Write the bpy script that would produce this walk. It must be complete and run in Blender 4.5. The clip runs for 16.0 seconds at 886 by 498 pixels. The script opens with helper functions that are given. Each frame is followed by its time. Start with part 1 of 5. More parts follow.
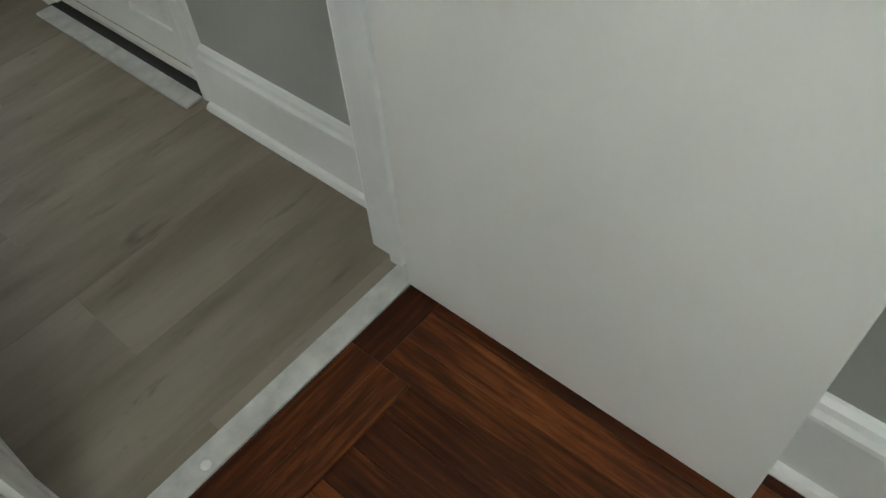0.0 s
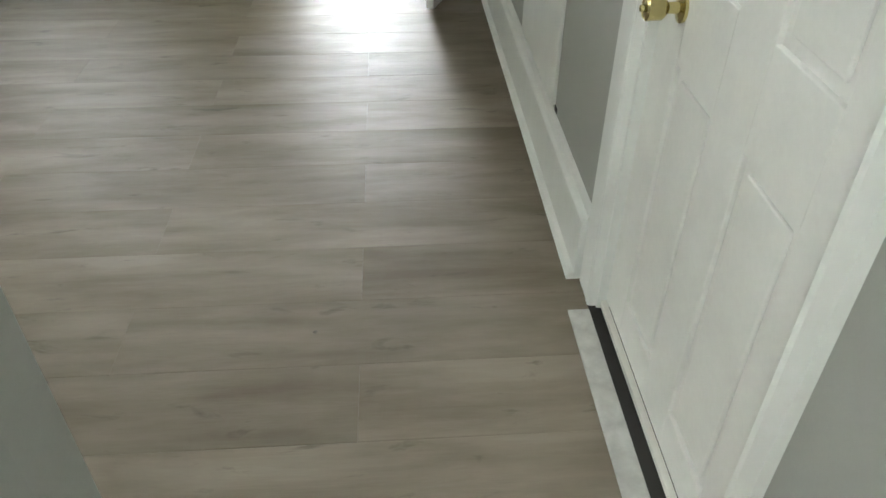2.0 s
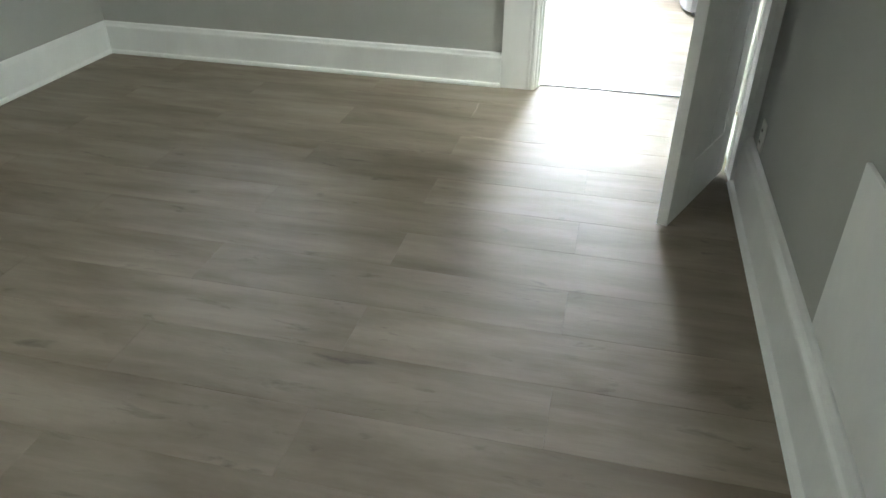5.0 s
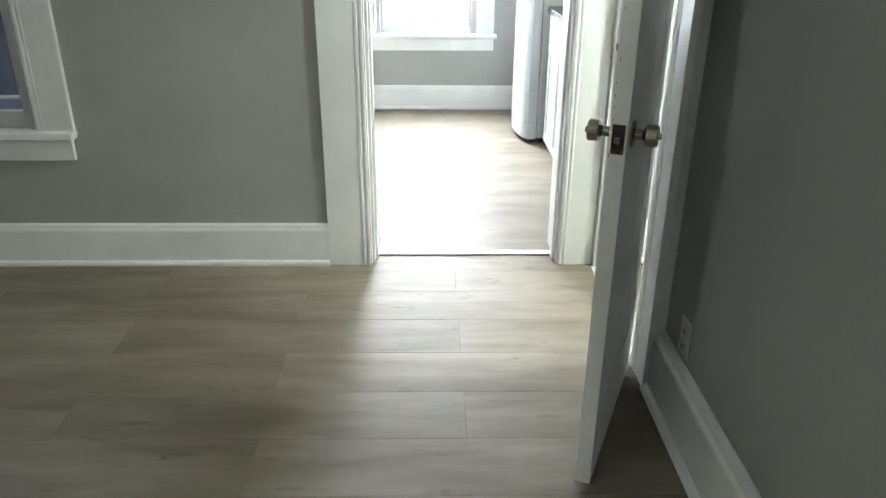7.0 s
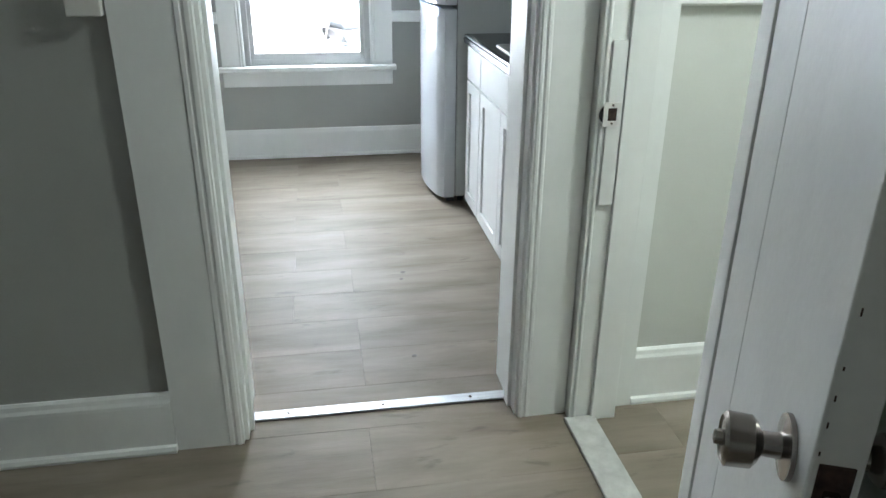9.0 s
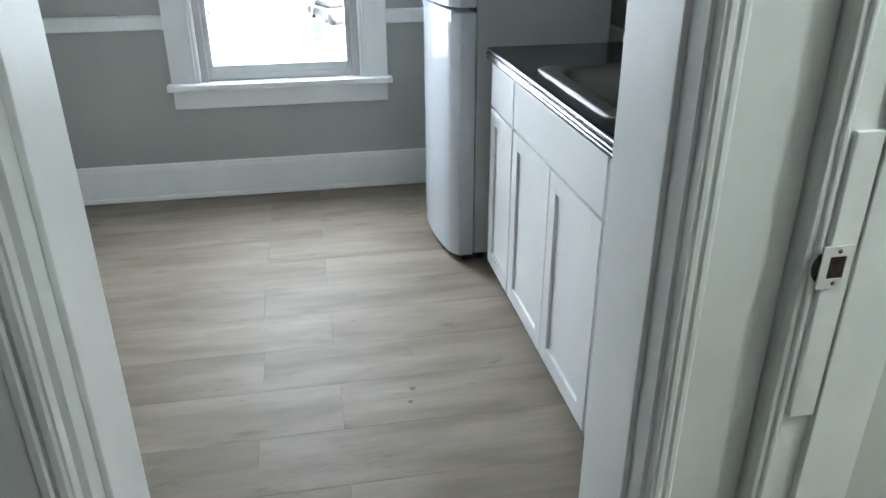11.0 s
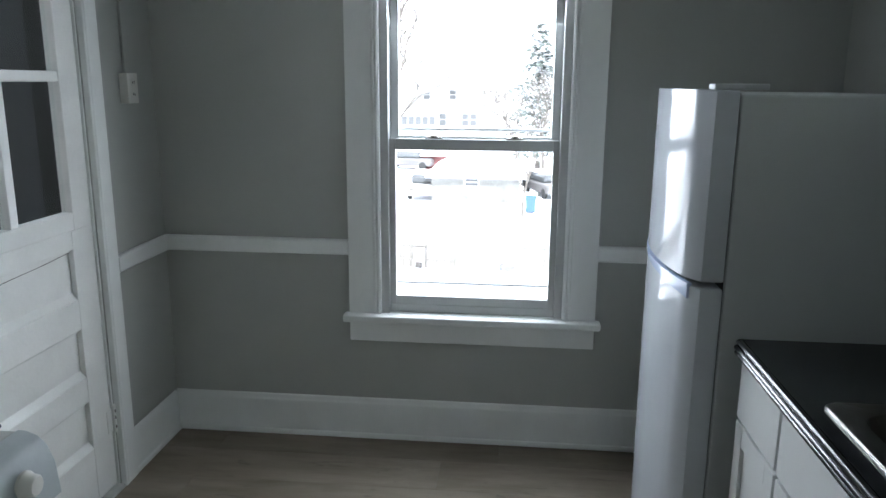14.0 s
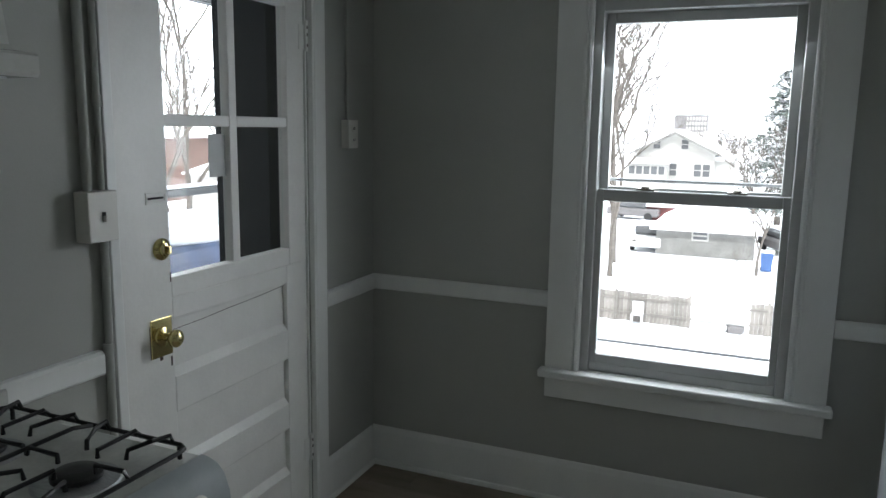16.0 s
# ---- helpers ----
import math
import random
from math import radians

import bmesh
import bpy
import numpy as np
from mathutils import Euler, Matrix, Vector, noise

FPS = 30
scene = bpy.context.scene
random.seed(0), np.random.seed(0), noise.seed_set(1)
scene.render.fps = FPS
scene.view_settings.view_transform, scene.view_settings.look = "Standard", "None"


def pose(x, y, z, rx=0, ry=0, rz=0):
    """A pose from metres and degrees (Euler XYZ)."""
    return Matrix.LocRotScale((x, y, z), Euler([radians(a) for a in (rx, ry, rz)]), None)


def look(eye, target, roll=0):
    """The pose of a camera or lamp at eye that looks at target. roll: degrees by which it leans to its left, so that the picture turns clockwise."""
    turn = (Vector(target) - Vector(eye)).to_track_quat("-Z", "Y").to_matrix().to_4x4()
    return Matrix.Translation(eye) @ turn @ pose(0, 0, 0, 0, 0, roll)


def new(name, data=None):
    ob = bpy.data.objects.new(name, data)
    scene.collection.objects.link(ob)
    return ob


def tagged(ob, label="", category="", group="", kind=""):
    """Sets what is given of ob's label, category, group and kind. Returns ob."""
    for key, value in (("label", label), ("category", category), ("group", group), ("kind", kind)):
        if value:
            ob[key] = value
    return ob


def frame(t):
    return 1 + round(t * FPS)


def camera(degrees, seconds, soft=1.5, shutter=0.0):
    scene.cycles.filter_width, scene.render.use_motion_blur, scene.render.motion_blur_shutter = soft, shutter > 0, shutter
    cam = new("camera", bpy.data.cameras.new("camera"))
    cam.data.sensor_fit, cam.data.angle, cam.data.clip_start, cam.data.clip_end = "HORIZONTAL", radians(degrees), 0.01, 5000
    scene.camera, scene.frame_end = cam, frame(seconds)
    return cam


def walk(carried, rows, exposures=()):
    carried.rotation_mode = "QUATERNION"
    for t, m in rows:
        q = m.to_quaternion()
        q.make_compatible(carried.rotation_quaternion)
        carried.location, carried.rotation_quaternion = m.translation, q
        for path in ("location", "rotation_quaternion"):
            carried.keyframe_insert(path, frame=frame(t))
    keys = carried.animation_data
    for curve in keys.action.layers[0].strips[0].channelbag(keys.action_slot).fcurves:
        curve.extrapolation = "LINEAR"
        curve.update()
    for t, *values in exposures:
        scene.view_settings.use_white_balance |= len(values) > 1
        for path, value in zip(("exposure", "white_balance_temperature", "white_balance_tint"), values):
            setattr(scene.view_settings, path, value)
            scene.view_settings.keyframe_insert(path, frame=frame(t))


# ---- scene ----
cam = camera(61.8, 16.0)
PATH = [
    (0, (0.381, -6.027, 1.275), (1.306, -5.145, -0.263), -4.8),
    (0.3, (0.436, -5.886, 1.279), (1.191, -4.849, -0.256), -4.3),
    (0.5, (0.514, -5.79, 1.297), (1.133, -4.688, -0.253), -6.8),
    (1, (0.637, -5.552, 1.29), (1.047, -4.205, -0.13), -4.9),
    (1.5, (0.702, -5.347, 1.321), (0.809, -3.838, 0.013), -4.2),
    (2, (0.662, -5.075, 1.357), (0.773, -3.505, 0.124), 0.4),
    (2.5, (0.634, -4.878, 1.363), (0.635, -3.267, 0.178), -1.1),
    (3, (0.603, -4.626, 1.37), (0.451, -2.989, 0.23), -0.9),
    (3.5, (0.613, -4.45, 1.363), (0.27, -2.835, 0.234), -1.5),
    (6, (0.508, -3.469, 1.37), (0.167, -1.732, 0.438), 3.0),
    (6.5, (0.447, -3.196, 1.401), (0.346, -1.395, 0.537), 2.2),
    (7, (0.438, -2.96, 1.392), (0.475, -1.133, 0.579), 0.4),
    (7.5, (0.453, -2.684, 1.401), (0.531, -0.849, 0.608), 0.3),
    (8, (0.437, -2.396, 1.389), (0.556, -0.562, 0.599), 0.9),
    (8.5, (0.415, -2.095, 1.397), (0.668, -0.279, 0.6), 0.9),
    (9, (0.454, -1.819, 1.384), (0.765, -0.012, 0.586), 0.5),
    (9.5, (0.481, -1.558, 1.386), (0.778, 0.249, 0.581), 0.2),
    (12, (0.55, -0.44, 1.4), (0.923, 1.321, 0.527), 0.4),
    (12.5, (0.571, -0.315, 1.467), (0.971, 1.468, 0.654), 1.3),
    (13, (0.617, -0.209, 1.507), (0.746, 1.676, 0.852), 0.8),
    (13.5, (0.639, -0.138, 1.538), (0.552, 1.788, 1.003), 1.0),
    (14, (0.59, -0.08, 1.562), (0.4, 1.861, 1.121), 0.4),
    (14.5, (0.555, -0.035, 1.572), (0.323, 1.918, 1.206), -0.5),
    (15, (0.601, 0.006, 1.583), (0.18, 1.935, 1.267), -0.2),
    (15.5, (0.633, 0.027, 1.576), (-0.03, 1.89, 1.273), 0.6),
    (16, (0.641, 0.033, 1.563), (-0.124, 1.853, 1.238), 0.9),
]
walk(cam, [(t, look(e, g, r)) for t, e, g, r in PATH],
     [(0, 3.32, 6300, 10), (0.5, 3.60, 6450, 10), (1.0, 4.05, 6800, 10), (1.5, 4.40, 6400, 10), (2.5, 4.25, 6350, 10), (3.5, 4.20, 6250, 10), (6, 4.20, 6100, 10), (7, 3.80, 6100, 10), (8, 3.10, 5950, 10), (8.5, 3.00, 5900, 10), (9, 2.62, 5850, 10), (9.5, 2.30, 5850, 10),
      (12, 2.20, 5750, 10), (12.5, 2.10, 5750, 10), (13, 1.85, 5750, 10), (14, 1.10, 5850, 10), (14.5, 0.80, 5900, 10), (15, 0.30, 5950, 10), (16, 0.12, 6150, 10)])

# ---------------------------------------------------------------- world and lamps
world = bpy.data.worlds.new("sky")
scene.world = world
world.use_nodes = True
wn = world.node_tree
sky = wn.nodes.new("ShaderNodeTexSky")
sky.sky_type, sky.sun_disc = "NISHITA", False
sky.sun_elevation, sky.sun_rotation = radians(38), radians(200)
sky.dust_density, sky.air_density, sky.ozone_density = 2.5, 0.8, 0.3
wn.nodes["Background"].inputs["Strength"].default_value = 0.15
wn.links.new(sky.outputs["Color"], wn.nodes["Background"].inputs["Color"])


def lamp(name, kind, m, energy, color, size=0.3, size_y=None):
    data = bpy.data.lights.new(name, kind)
    data.energy, data.color = energy, color
    if kind == "AREA":
        data.shape, data.size, data.size_y = "RECTANGLE", size, size_y or size
    elif kind == "SUN":
        data.angle = radians(size)
    else:
        data.shadow_soft_size = size
    ob = new(name, data)
    ob.matrix_world = m
    return ob


lamp("sun", "SUN", look((5, -9, 13), (0, 0, 0)), 5.0, (1.0, 0.98, 0.95), 12)
SKYLIGHT = (0.94, 0.98, 1.0)
lamp("window_skylight", "AREA", look((0.415, 3.24, 1.50), (0.40, 1.5, 0.1)), 8.0, SKYLIGHT, 0.74, 1.0)
lamp("porch_skylight", "AREA", look((-2.90, 2.98, 2.05), (-1.75, -2.0, 0.4)), 6, SKYLIGHT, 0.95, 0.8)
# room and hall: added fill lights without a known source
lamp("room_fill", "POINT", pose(-1.8, -3.6, 2.36), 2.0, (0.97, 1.0, 0.92), 0.14)
lamp("hall_fill", "POINT", pose(-0.2, -6.6, 2.36), 4.0, (0.97, 1.0, 0.96), 0.14)
lamp("bathroom_bulb", "POINT", pose(2.0, -0.75, 2.36), 9.5, (0.97, 1.0, 0.92), 0.12)


# ---------------------------------------------------------------- materials
def mat(name, color, rough=0.5, metal=0.0, var=0.06, scale=6.0, bump=0.0, bump_scale=90.0, stretch=(1, 1, 1), spec=0.5, random_tint=0.0, coat=0.0):
    """A surface with colour variation at two scales and fine relief."""
    m = bpy.data.materials.new(name)
    m.use_nodes = True
    nt = m.node_tree
    b = nt.nodes["Principled BSDF"]
    b.inputs["Roughness"].default_value, b.inputs["Metallic"].default_value = rough, metal
    b.inputs["Specular IOR Level"].default_value = spec
    b.inputs["Coat Weight"].default_value = coat
    tc = nt.nodes.new("ShaderNodeTexCoord")
    mp = nt.nodes.new("ShaderNodeMapping")
    mp.inputs["Scale"].default_value = stretch
    nt.links.new(tc.outputs["Object"], mp.inputs["Vector"])
    big = nt.nodes.new("ShaderNodeTexNoise")
    big.inputs["Scale"].default_value, big.inputs["Detail"].default_value = scale, 6
    nt.links.new(mp.outputs["Vector"], big.inputs["Vector"])
    fine = nt.nodes.new("ShaderNodeTexNoise")
    fine.inputs["Scale"].default_value, fine.inputs["Detail"].default_value = bump_scale, 4
    nt.links.new(mp.outputs["Vector"], fine.inputs["Vector"])
    ramp = nt.nodes.new("ShaderNodeValToRGB")
    lo = [max(0.0, c * (1 - 2 * var)) for c in color]
    hi = [min(1.0, c * (1 + 2 * var)) for c in color]
    ramp.color_ramp.elements[0].position, ramp.color_ramp.elements[1].position = 0.25, 0.75
    ramp.color_ramp.elements[0].color, ramp.color_ramp.elements[1].color = (*lo, 1), (*hi, 1)
    add = nt.nodes.new("ShaderNodeMath")
    add.operation = "MULTIPLY_ADD"
    nt.links.new(fine.outputs["Fac"], add.inputs[0])
    add.inputs[1].default_value = 0.25
    nt.links.new(big.outputs["Fac"], add.inputs[2])
    sub = nt.nodes.new("ShaderNodeMath")
    sub.operation = "SUBTRACT"
    nt.links.new(add.outputs[0], sub.inputs[0])
    sub.inputs[1].default_value = 0.125
    nt.links.new(sub.outputs[0], ramp.inputs["Fac"])
    out = ramp.outputs["Color"]
    if random_tint:
        info = nt.nodes.new("ShaderNodeObjectInfo")
        hsv = nt.nodes.new("ShaderNodeHueSaturation")
        mr = nt.nodes.new("ShaderNodeMapRange")
        mr.inputs["To Min"].default_value, mr.inputs["To Max"].default_value = 1 - random_tint, 1 + random_tint
        nt.links.new(info.outputs["Random"], mr.inputs["Value"])
        nt.links.new(mr.outputs["Result"], hsv.inputs["Value"])
        nt.links.new(out, hsv.inputs["Color"])
        out = hsv.outputs["Color"]
    nt.links.new(out, b.inputs["Base Color"])
    if bump:
        bp = nt.nodes.new("ShaderNodeBump")
        bp.inputs["Strength"].default_value, bp.inputs["Distance"].default_value = bump, 0.002
        nt.links.new(fine.outputs["Fac"], bp.inputs["Height"])
        nt.links.new(bp.outputs["Normal"], b.inputs["Normal"])
    return m


def plank_material(name, dark, mid, light, rough, length_axis=0, knots=True, tint=0.14, rough_var=0.1, grain_share=0.2, seam_bump=0.25, grain_size=(2.2, 34)):
    """Printed wood: long grain along one axis, cloudy patches, knots, a tone of its own for each board."""
    m = bpy.data.materials.new(name)
    m.use_nodes = True
    nt = m.node_tree
    N, L = nt.nodes.new, nt.links.new
    b = nt.nodes["Principled BSDF"]
    b.inputs["Specular IOR Level"].default_value = 0.17
    tc, info = N("ShaderNodeTexCoord"), N("ShaderNodeObjectInfo")
    off = N("ShaderNodeVectorMath")
    off.operation = "MULTIPLY_ADD"
    comb = N("ShaderNodeCombineXYZ")
    for k in range(3):
        L(info.outputs["Random"], comb.inputs[k])
    L(comb.outputs[0], off.inputs[0])
    off.inputs[1].default_value = (37.0, 53.0, 11.0)
    L(tc.outputs["Object"], off.inputs[2])

    def stretched(along, across, detail, rough_n=0.6, dist=0.0):
        mp = N("ShaderNodeMapping")
        s = [across, across, across]
        s[length_axis] = along
        mp.inputs["Scale"].default_value = s
        L(off.outputs[0], mp.inputs["Vector"])
        n = N("ShaderNodeTexNoise")
        n.inputs["Scale"].default_value, n.inputs["Detail"].default_value = 1.0, detail
        n.inputs["Roughness"].default_value, n.inputs["Distortion"].default_value = rough_n, dist
        L(mp.outputs["Vector"], n.inputs["Vector"])
        return n

    cloud, grain, fine, knot = stretched(1.7, 7.5, 5, 0.58, 0.25), stretched(*grain_size, 5, 0.65, 0.3), stretched(9, 260, 2), stretched(6.0, 20, 4, 0.6, 0.5)
    mix1 = N("ShaderNodeMath")
    mix1.operation = "MULTIPLY_ADD"
    L(grain.outputs["Fac"], mix1.inputs[0])
    mix1.inputs[1].default_value = grain_share
    half = N("ShaderNodeMath")
    half.operation = "MULTIPLY"
    L(cloud.outputs["Fac"], half.inputs[0])
    half.inputs[1].default_value = 1 - grain_share
    L(half.outputs[0], mix1.inputs[2])
    ramp = N("ShaderNodeValToRGB")
    e = ramp.color_ramp.elements
    e[0].position, e[1].position = 0.34, 0.66
    e[0].color, e[1].color = (*dark, 1), (*light, 1)
    em = e.new(0.5)
    em.color = (*mid, 1)
    L(mix1.outputs[0], ramp.inputs["Fac"])
    hsv, mr = N("ShaderNodeHueSaturation"), N("ShaderNodeMapRange")
    mr.inputs["To Min"].default_value, mr.inputs["To Max"].default_value = 1 - tint, 1 + tint
    L(info.outputs["Random"], mr.inputs["Value"])
    L(mr.outputs["Result"], hsv.inputs["Value"])
    L(ramp.outputs["Color"], hsv.inputs["Color"])
    out = hsv.outputs["Color"]
    if knots:
        kr = N("ShaderNodeValToRGB")
        kr.color_ramp.elements[0].position, kr.color_ramp.elements[1].position = 0.62, 0.76
        L(knot.outputs["Fac"], kr.inputs["Fac"])
        kf = N("ShaderNodeMath")
        kf.operation = "MULTIPLY"
        L(kr.outputs["Color"], kf.inputs[0])
        kf.inputs[1].default_value = 0.55
        mx = N("ShaderNodeMix")
        mx.data_type = "RGBA"
        L(kf.outputs[0], mx.inputs[0])
        L(out, mx.inputs[6])
        mx.inputs[7].default_value = (*[c * 0.42 for c in dark], 1)
        out = mx.outputs[2]
    L(out, b.inputs["Base Color"])
    rr = N("ShaderNodeMapRange")
    rr.inputs["To Min"].default_value, rr.inputs["To Max"].default_value = rough - rough_var, rough + rough_var
    L(grain.outputs["Fac"], rr.inputs["Value"])
    L(rr.outputs["Result"], b.inputs["Roughness"])
    bp = N("ShaderNodeBump")
    bp.inputs["Strength"].default_value, bp.inputs["Distance"].default_value = seam_bump, 0.0015
    wave = N("ShaderNodeMath")
    wave.operation = "MULTIPLY_ADD"
    L(grain.outputs["Fac"], wave.inputs[0])
    wave.inputs[1].default_value = 3.0
    L(fine.outputs["Fac"], wave.inputs[2])
    L(wave.outputs[0], bp.inputs["Height"])
    L(bp.outputs["Normal"], b.inputs["Normal"])
    return m


def glass_material():
    m = bpy.data.materials.new("window_glass")
    m.use_nodes = True
    nt = m.node_tree
    nt.nodes.remove(nt.nodes["Principled BSDF"])
    tr, gl, lw, pw, mx = (nt.nodes.new("ShaderNode" + k) for k in ("BsdfTransparent", "BsdfGlossy", "LayerWeight", "Math", "MixShader"))
    tr.inputs["Color"].default_value = (0.97, 0.985, 0.98, 1)
    gl.inputs["Roughness"].default_value = 0.02
    lw.inputs["Blend"].default_value = 0.5
    pw.operation = "POWER"
    pw.inputs[1].default_value = 3.5
    nt.links.new(lw.outputs["Facing"], pw.inputs[0])
    nt.links.new(pw.outputs[0], mx.inputs[0])
    nt.links.new(tr.outputs[0], mx.inputs[1])
    nt.links.new(gl.outputs[0], mx.inputs[2])
    nt.links.new(mx.outputs[0], nt.nodes["Material Output"].inputs["Surface"])
    return m


def glow(name, color, strength):
    m = bpy.data.materials.new(name)
    m.use_nodes = True
    b = m.node_tree.nodes["Principled BSDF"]
    b.inputs["Emission Color"].default_value, b.inputs["Emission Strength"].default_value = (*color, 1), strength
    return m


PAINT = mat("grey_wall_paint", (0.40, 0.408, 0.378), 0.62, var=0.03, scale=2.2, bump=0.22, bump_scale=160)
SAGE = mat("pale_sage_paint", (0.57, 0.585, 0.54), 0.6, var=0.03, scale=2.2, bump=0.2, bump_scale=160)
TRIM = mat("white_trim_paint", (0.80, 0.815, 0.79), 0.38, var=0.02, scale=7, bump=0.16, bump_scale=60, stretch=(1, 1, 0.5))
DOORW = mat("white_door_paint", (0.80, 0.80, 0.77), 0.36, var=0.03, scale=5, bump=0.25, bump_scale=80)
SLAB = mat("flat_white_door_paint", (0.80, 0.80, 0.765), 0.45, var=0.015, scale=3, bump=0.08, bump_scale=120)
CEIL = mat("ceiling_white", (0.84, 0.83, 0.80), 0.8, var=0.02, bump=0.2)
VINYL = plank_material("grey_oak_vinyl", (0.170, 0.137, 0.100), (0.222, 0.190, 0.146), (0.278, 0.241, 0.193), 0.53, 0, True, 0.06, grain_share=0.16)
OAK = plank_material("dark_red_hardwood", (0.014, 0.006, 0.004), (0.060, 0.017, 0.006), (0.20, 0.062, 0.016), 0.40, 0, True, 0.22, grain_share=0.48, grain_size=(5, 90))
OAKY = plank_material("dark_red_hardwood_lengthways", (0.014, 0.006, 0.004), (0.060, 0.017, 0.006), (0.20, 0.062, 0.016), 0.40, 1, True, 0.22, grain_share=0.48, grain_size=(5, 90))
UNDER = mat("dark_subfloor", (0.03, 0.027, 0.024), 0.8)
ALU = mat("brushed_aluminium", (0.46, 0.47, 0.48), 0.45, 1.0, var=0.08, scale=30, bump=0.15, stretch=(0.2, 8, 8))
PAINTED_STRIP = mat("scuffed_white_threshold", (0.50, 0.50, 0.475), 0.45, var=0.12, scale=18, bump=0.4, bump_scale=60)
STEEL = mat("satin_nickel", (0.36, 0.33, 0.30), 0.24, 1.0, var=0.05, scale=20)
SINKM = mat("stainless_steel", (0.22, 0.21, 0.195), 0.32, 1.0, var=0.06, scale=40, bump=0.1, stretch=(1, 12, 1))
CHROME = mat("chrome", (0.8, 0.8, 0.8), 0.08, 1.0, var=0.01)
BRASS = mat("polished_brass", (0.66, 0.57, 0.27), 0.14, 1.0, var=0.05, scale=25)
FRIDGE = mat("white_fridge_enamel", (0.52, 0.545, 0.57), 0.11, var=0.012, bump=0.05, bump_scale=160, spec=0.22)
FRIDGE_SIDE = mat("textured_fridge_side", (0.49, 0.512, 0.507), 0.42, var=0.02, scale=3, bump=0.35, bump_scale=320)
GASKET = mat("dark_rubber", (0.03, 0.03, 0.03), 0.6)
CAB = mat("white_cabinet_paint", (0.66, 0.67, 0.66), 0.36, var=0.015, scale=4, bump=0.06)
STONE = mat("black_speckled_laminate", (0.014, 0.015, 0.016), 0.16, var=0.45, scale=140, bump=0.05, bump_scale=260)
IRON = mat("black_enamelled_iron", (0.012, 0.012, 0.012), 0.33, var=0.2, scale=30, bump=0.2)
ENAMEL = mat("white_stove_enamel", (0.56, 0.57, 0.54), 0.25, var=0.06, scale=14, coat=0.3)
STOVE_GREY = mat("grey_stove_front", (0.42, 0.46, 0.47), 0.34, var=0.05, scale=9)
COOKTOP = mat("worn_cooktop_enamel", (0.46, 0.47, 0.44), 0.3, var=0.14, scale=9, bump=0.1)
PLASTIC = mat("ivory_plastic", (0.70, 0.69, 0.64), 0.4, var=0.02)
STRIKE = mat("nickelled_strike_plate", (0.78, 0.77, 0.74), 0.4, 0.25, var=0.04, scale=40)
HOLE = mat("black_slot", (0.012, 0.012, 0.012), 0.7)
RUST = mat("rusty_latch_plate", (0.075, 0.05, 0.042), 0.45, 0.8, var=0.35, scale=60, bump=0.4)
DRIED = mat("dried_floor_drop", (0.13, 0.112, 0.095), 0.6, var=0.15, scale=40)
NOTE = mat("yellow_paper", (0.66, 0.68, 0.16), 0.7, var=0.02)
INK = mat("faded_ink", (0.25, 0.28, 0.12), 0.7)
VINYLWIN = mat("white_vinyl_sash", (0.50, 0.51, 0.50), 0.35, var=0.02)
GLASS = glass_material()
BULB = glow("frosted_lamp_glass", (1.0, 0.94, 0.82), 3.0)

# ---------------------------------------------------------------- building helpers
ORG = {}


def bx(bm, x0, y0, z0, x1, y1, z1, bevel=0.0):
    """Adds a box, its edges rounded by bevel, to a bmesh."""
    r = bmesh.ops.create_cube(bm, size=1.0, matrix=Matrix.LocRotScale(((x0 + x1) / 2, (y0 + y1) / 2, (z0 + z1) / 2), None, (abs(x1 - x0), abs(y1 - y0), abs(z1 - z0))))
    if bevel:
        edges = list({e for v in r["verts"] for e in v.link_edges})
        bmesh.ops.bevel(bm, geom=edges, offset=bevel, segments=2, profile=0.5, affect="EDGES")
    return bm


def box(x0, y0, z0, x1, y1, z1, bevel=0.0):
    return bx(bmesh.new(), x0, y0, z0, x1, y1, z1, bevel)


def cyl(bm, p, q, r0, r1=None, seg=20):
    """Adds a capped cylinder or cone from p to q."""
    p, q = Vector(p), Vector(q)
    turn = (q - p).to_track_quat("Z", "Y").to_matrix().to_4x4()
    bmesh.ops.create_cone(bm, cap_ends=True, segments=seg, radius1=r0, radius2=r0 if r1 is None else r1, depth=(q - p).length,
                          matrix=Matrix.Translation((p + q) / 2) @ turn)
    return bm


def lathe(bm, axis_m, profile, seg=28):
    """Adds a turned shape: (radius, height) pairs round the local z axis of axis_m."""
    rings = []
    for r, h in profile:
        rings.append([bm.verts.new(axis_m @ Vector((r * math.cos(2 * math.pi * k / seg), r * math.sin(2 * math.pi * k / seg), h))) for k in range(seg)])
    for a, b in zip(rings, rings[1:]):
        for k in range(seg):
            bm.faces.new((a[k], a[(k + 1) % seg], b[(k + 1) % seg], b[k]))
    bm.faces.new(rings[0][::-1])
    bm.faces.new(rings[-1])
    return bm


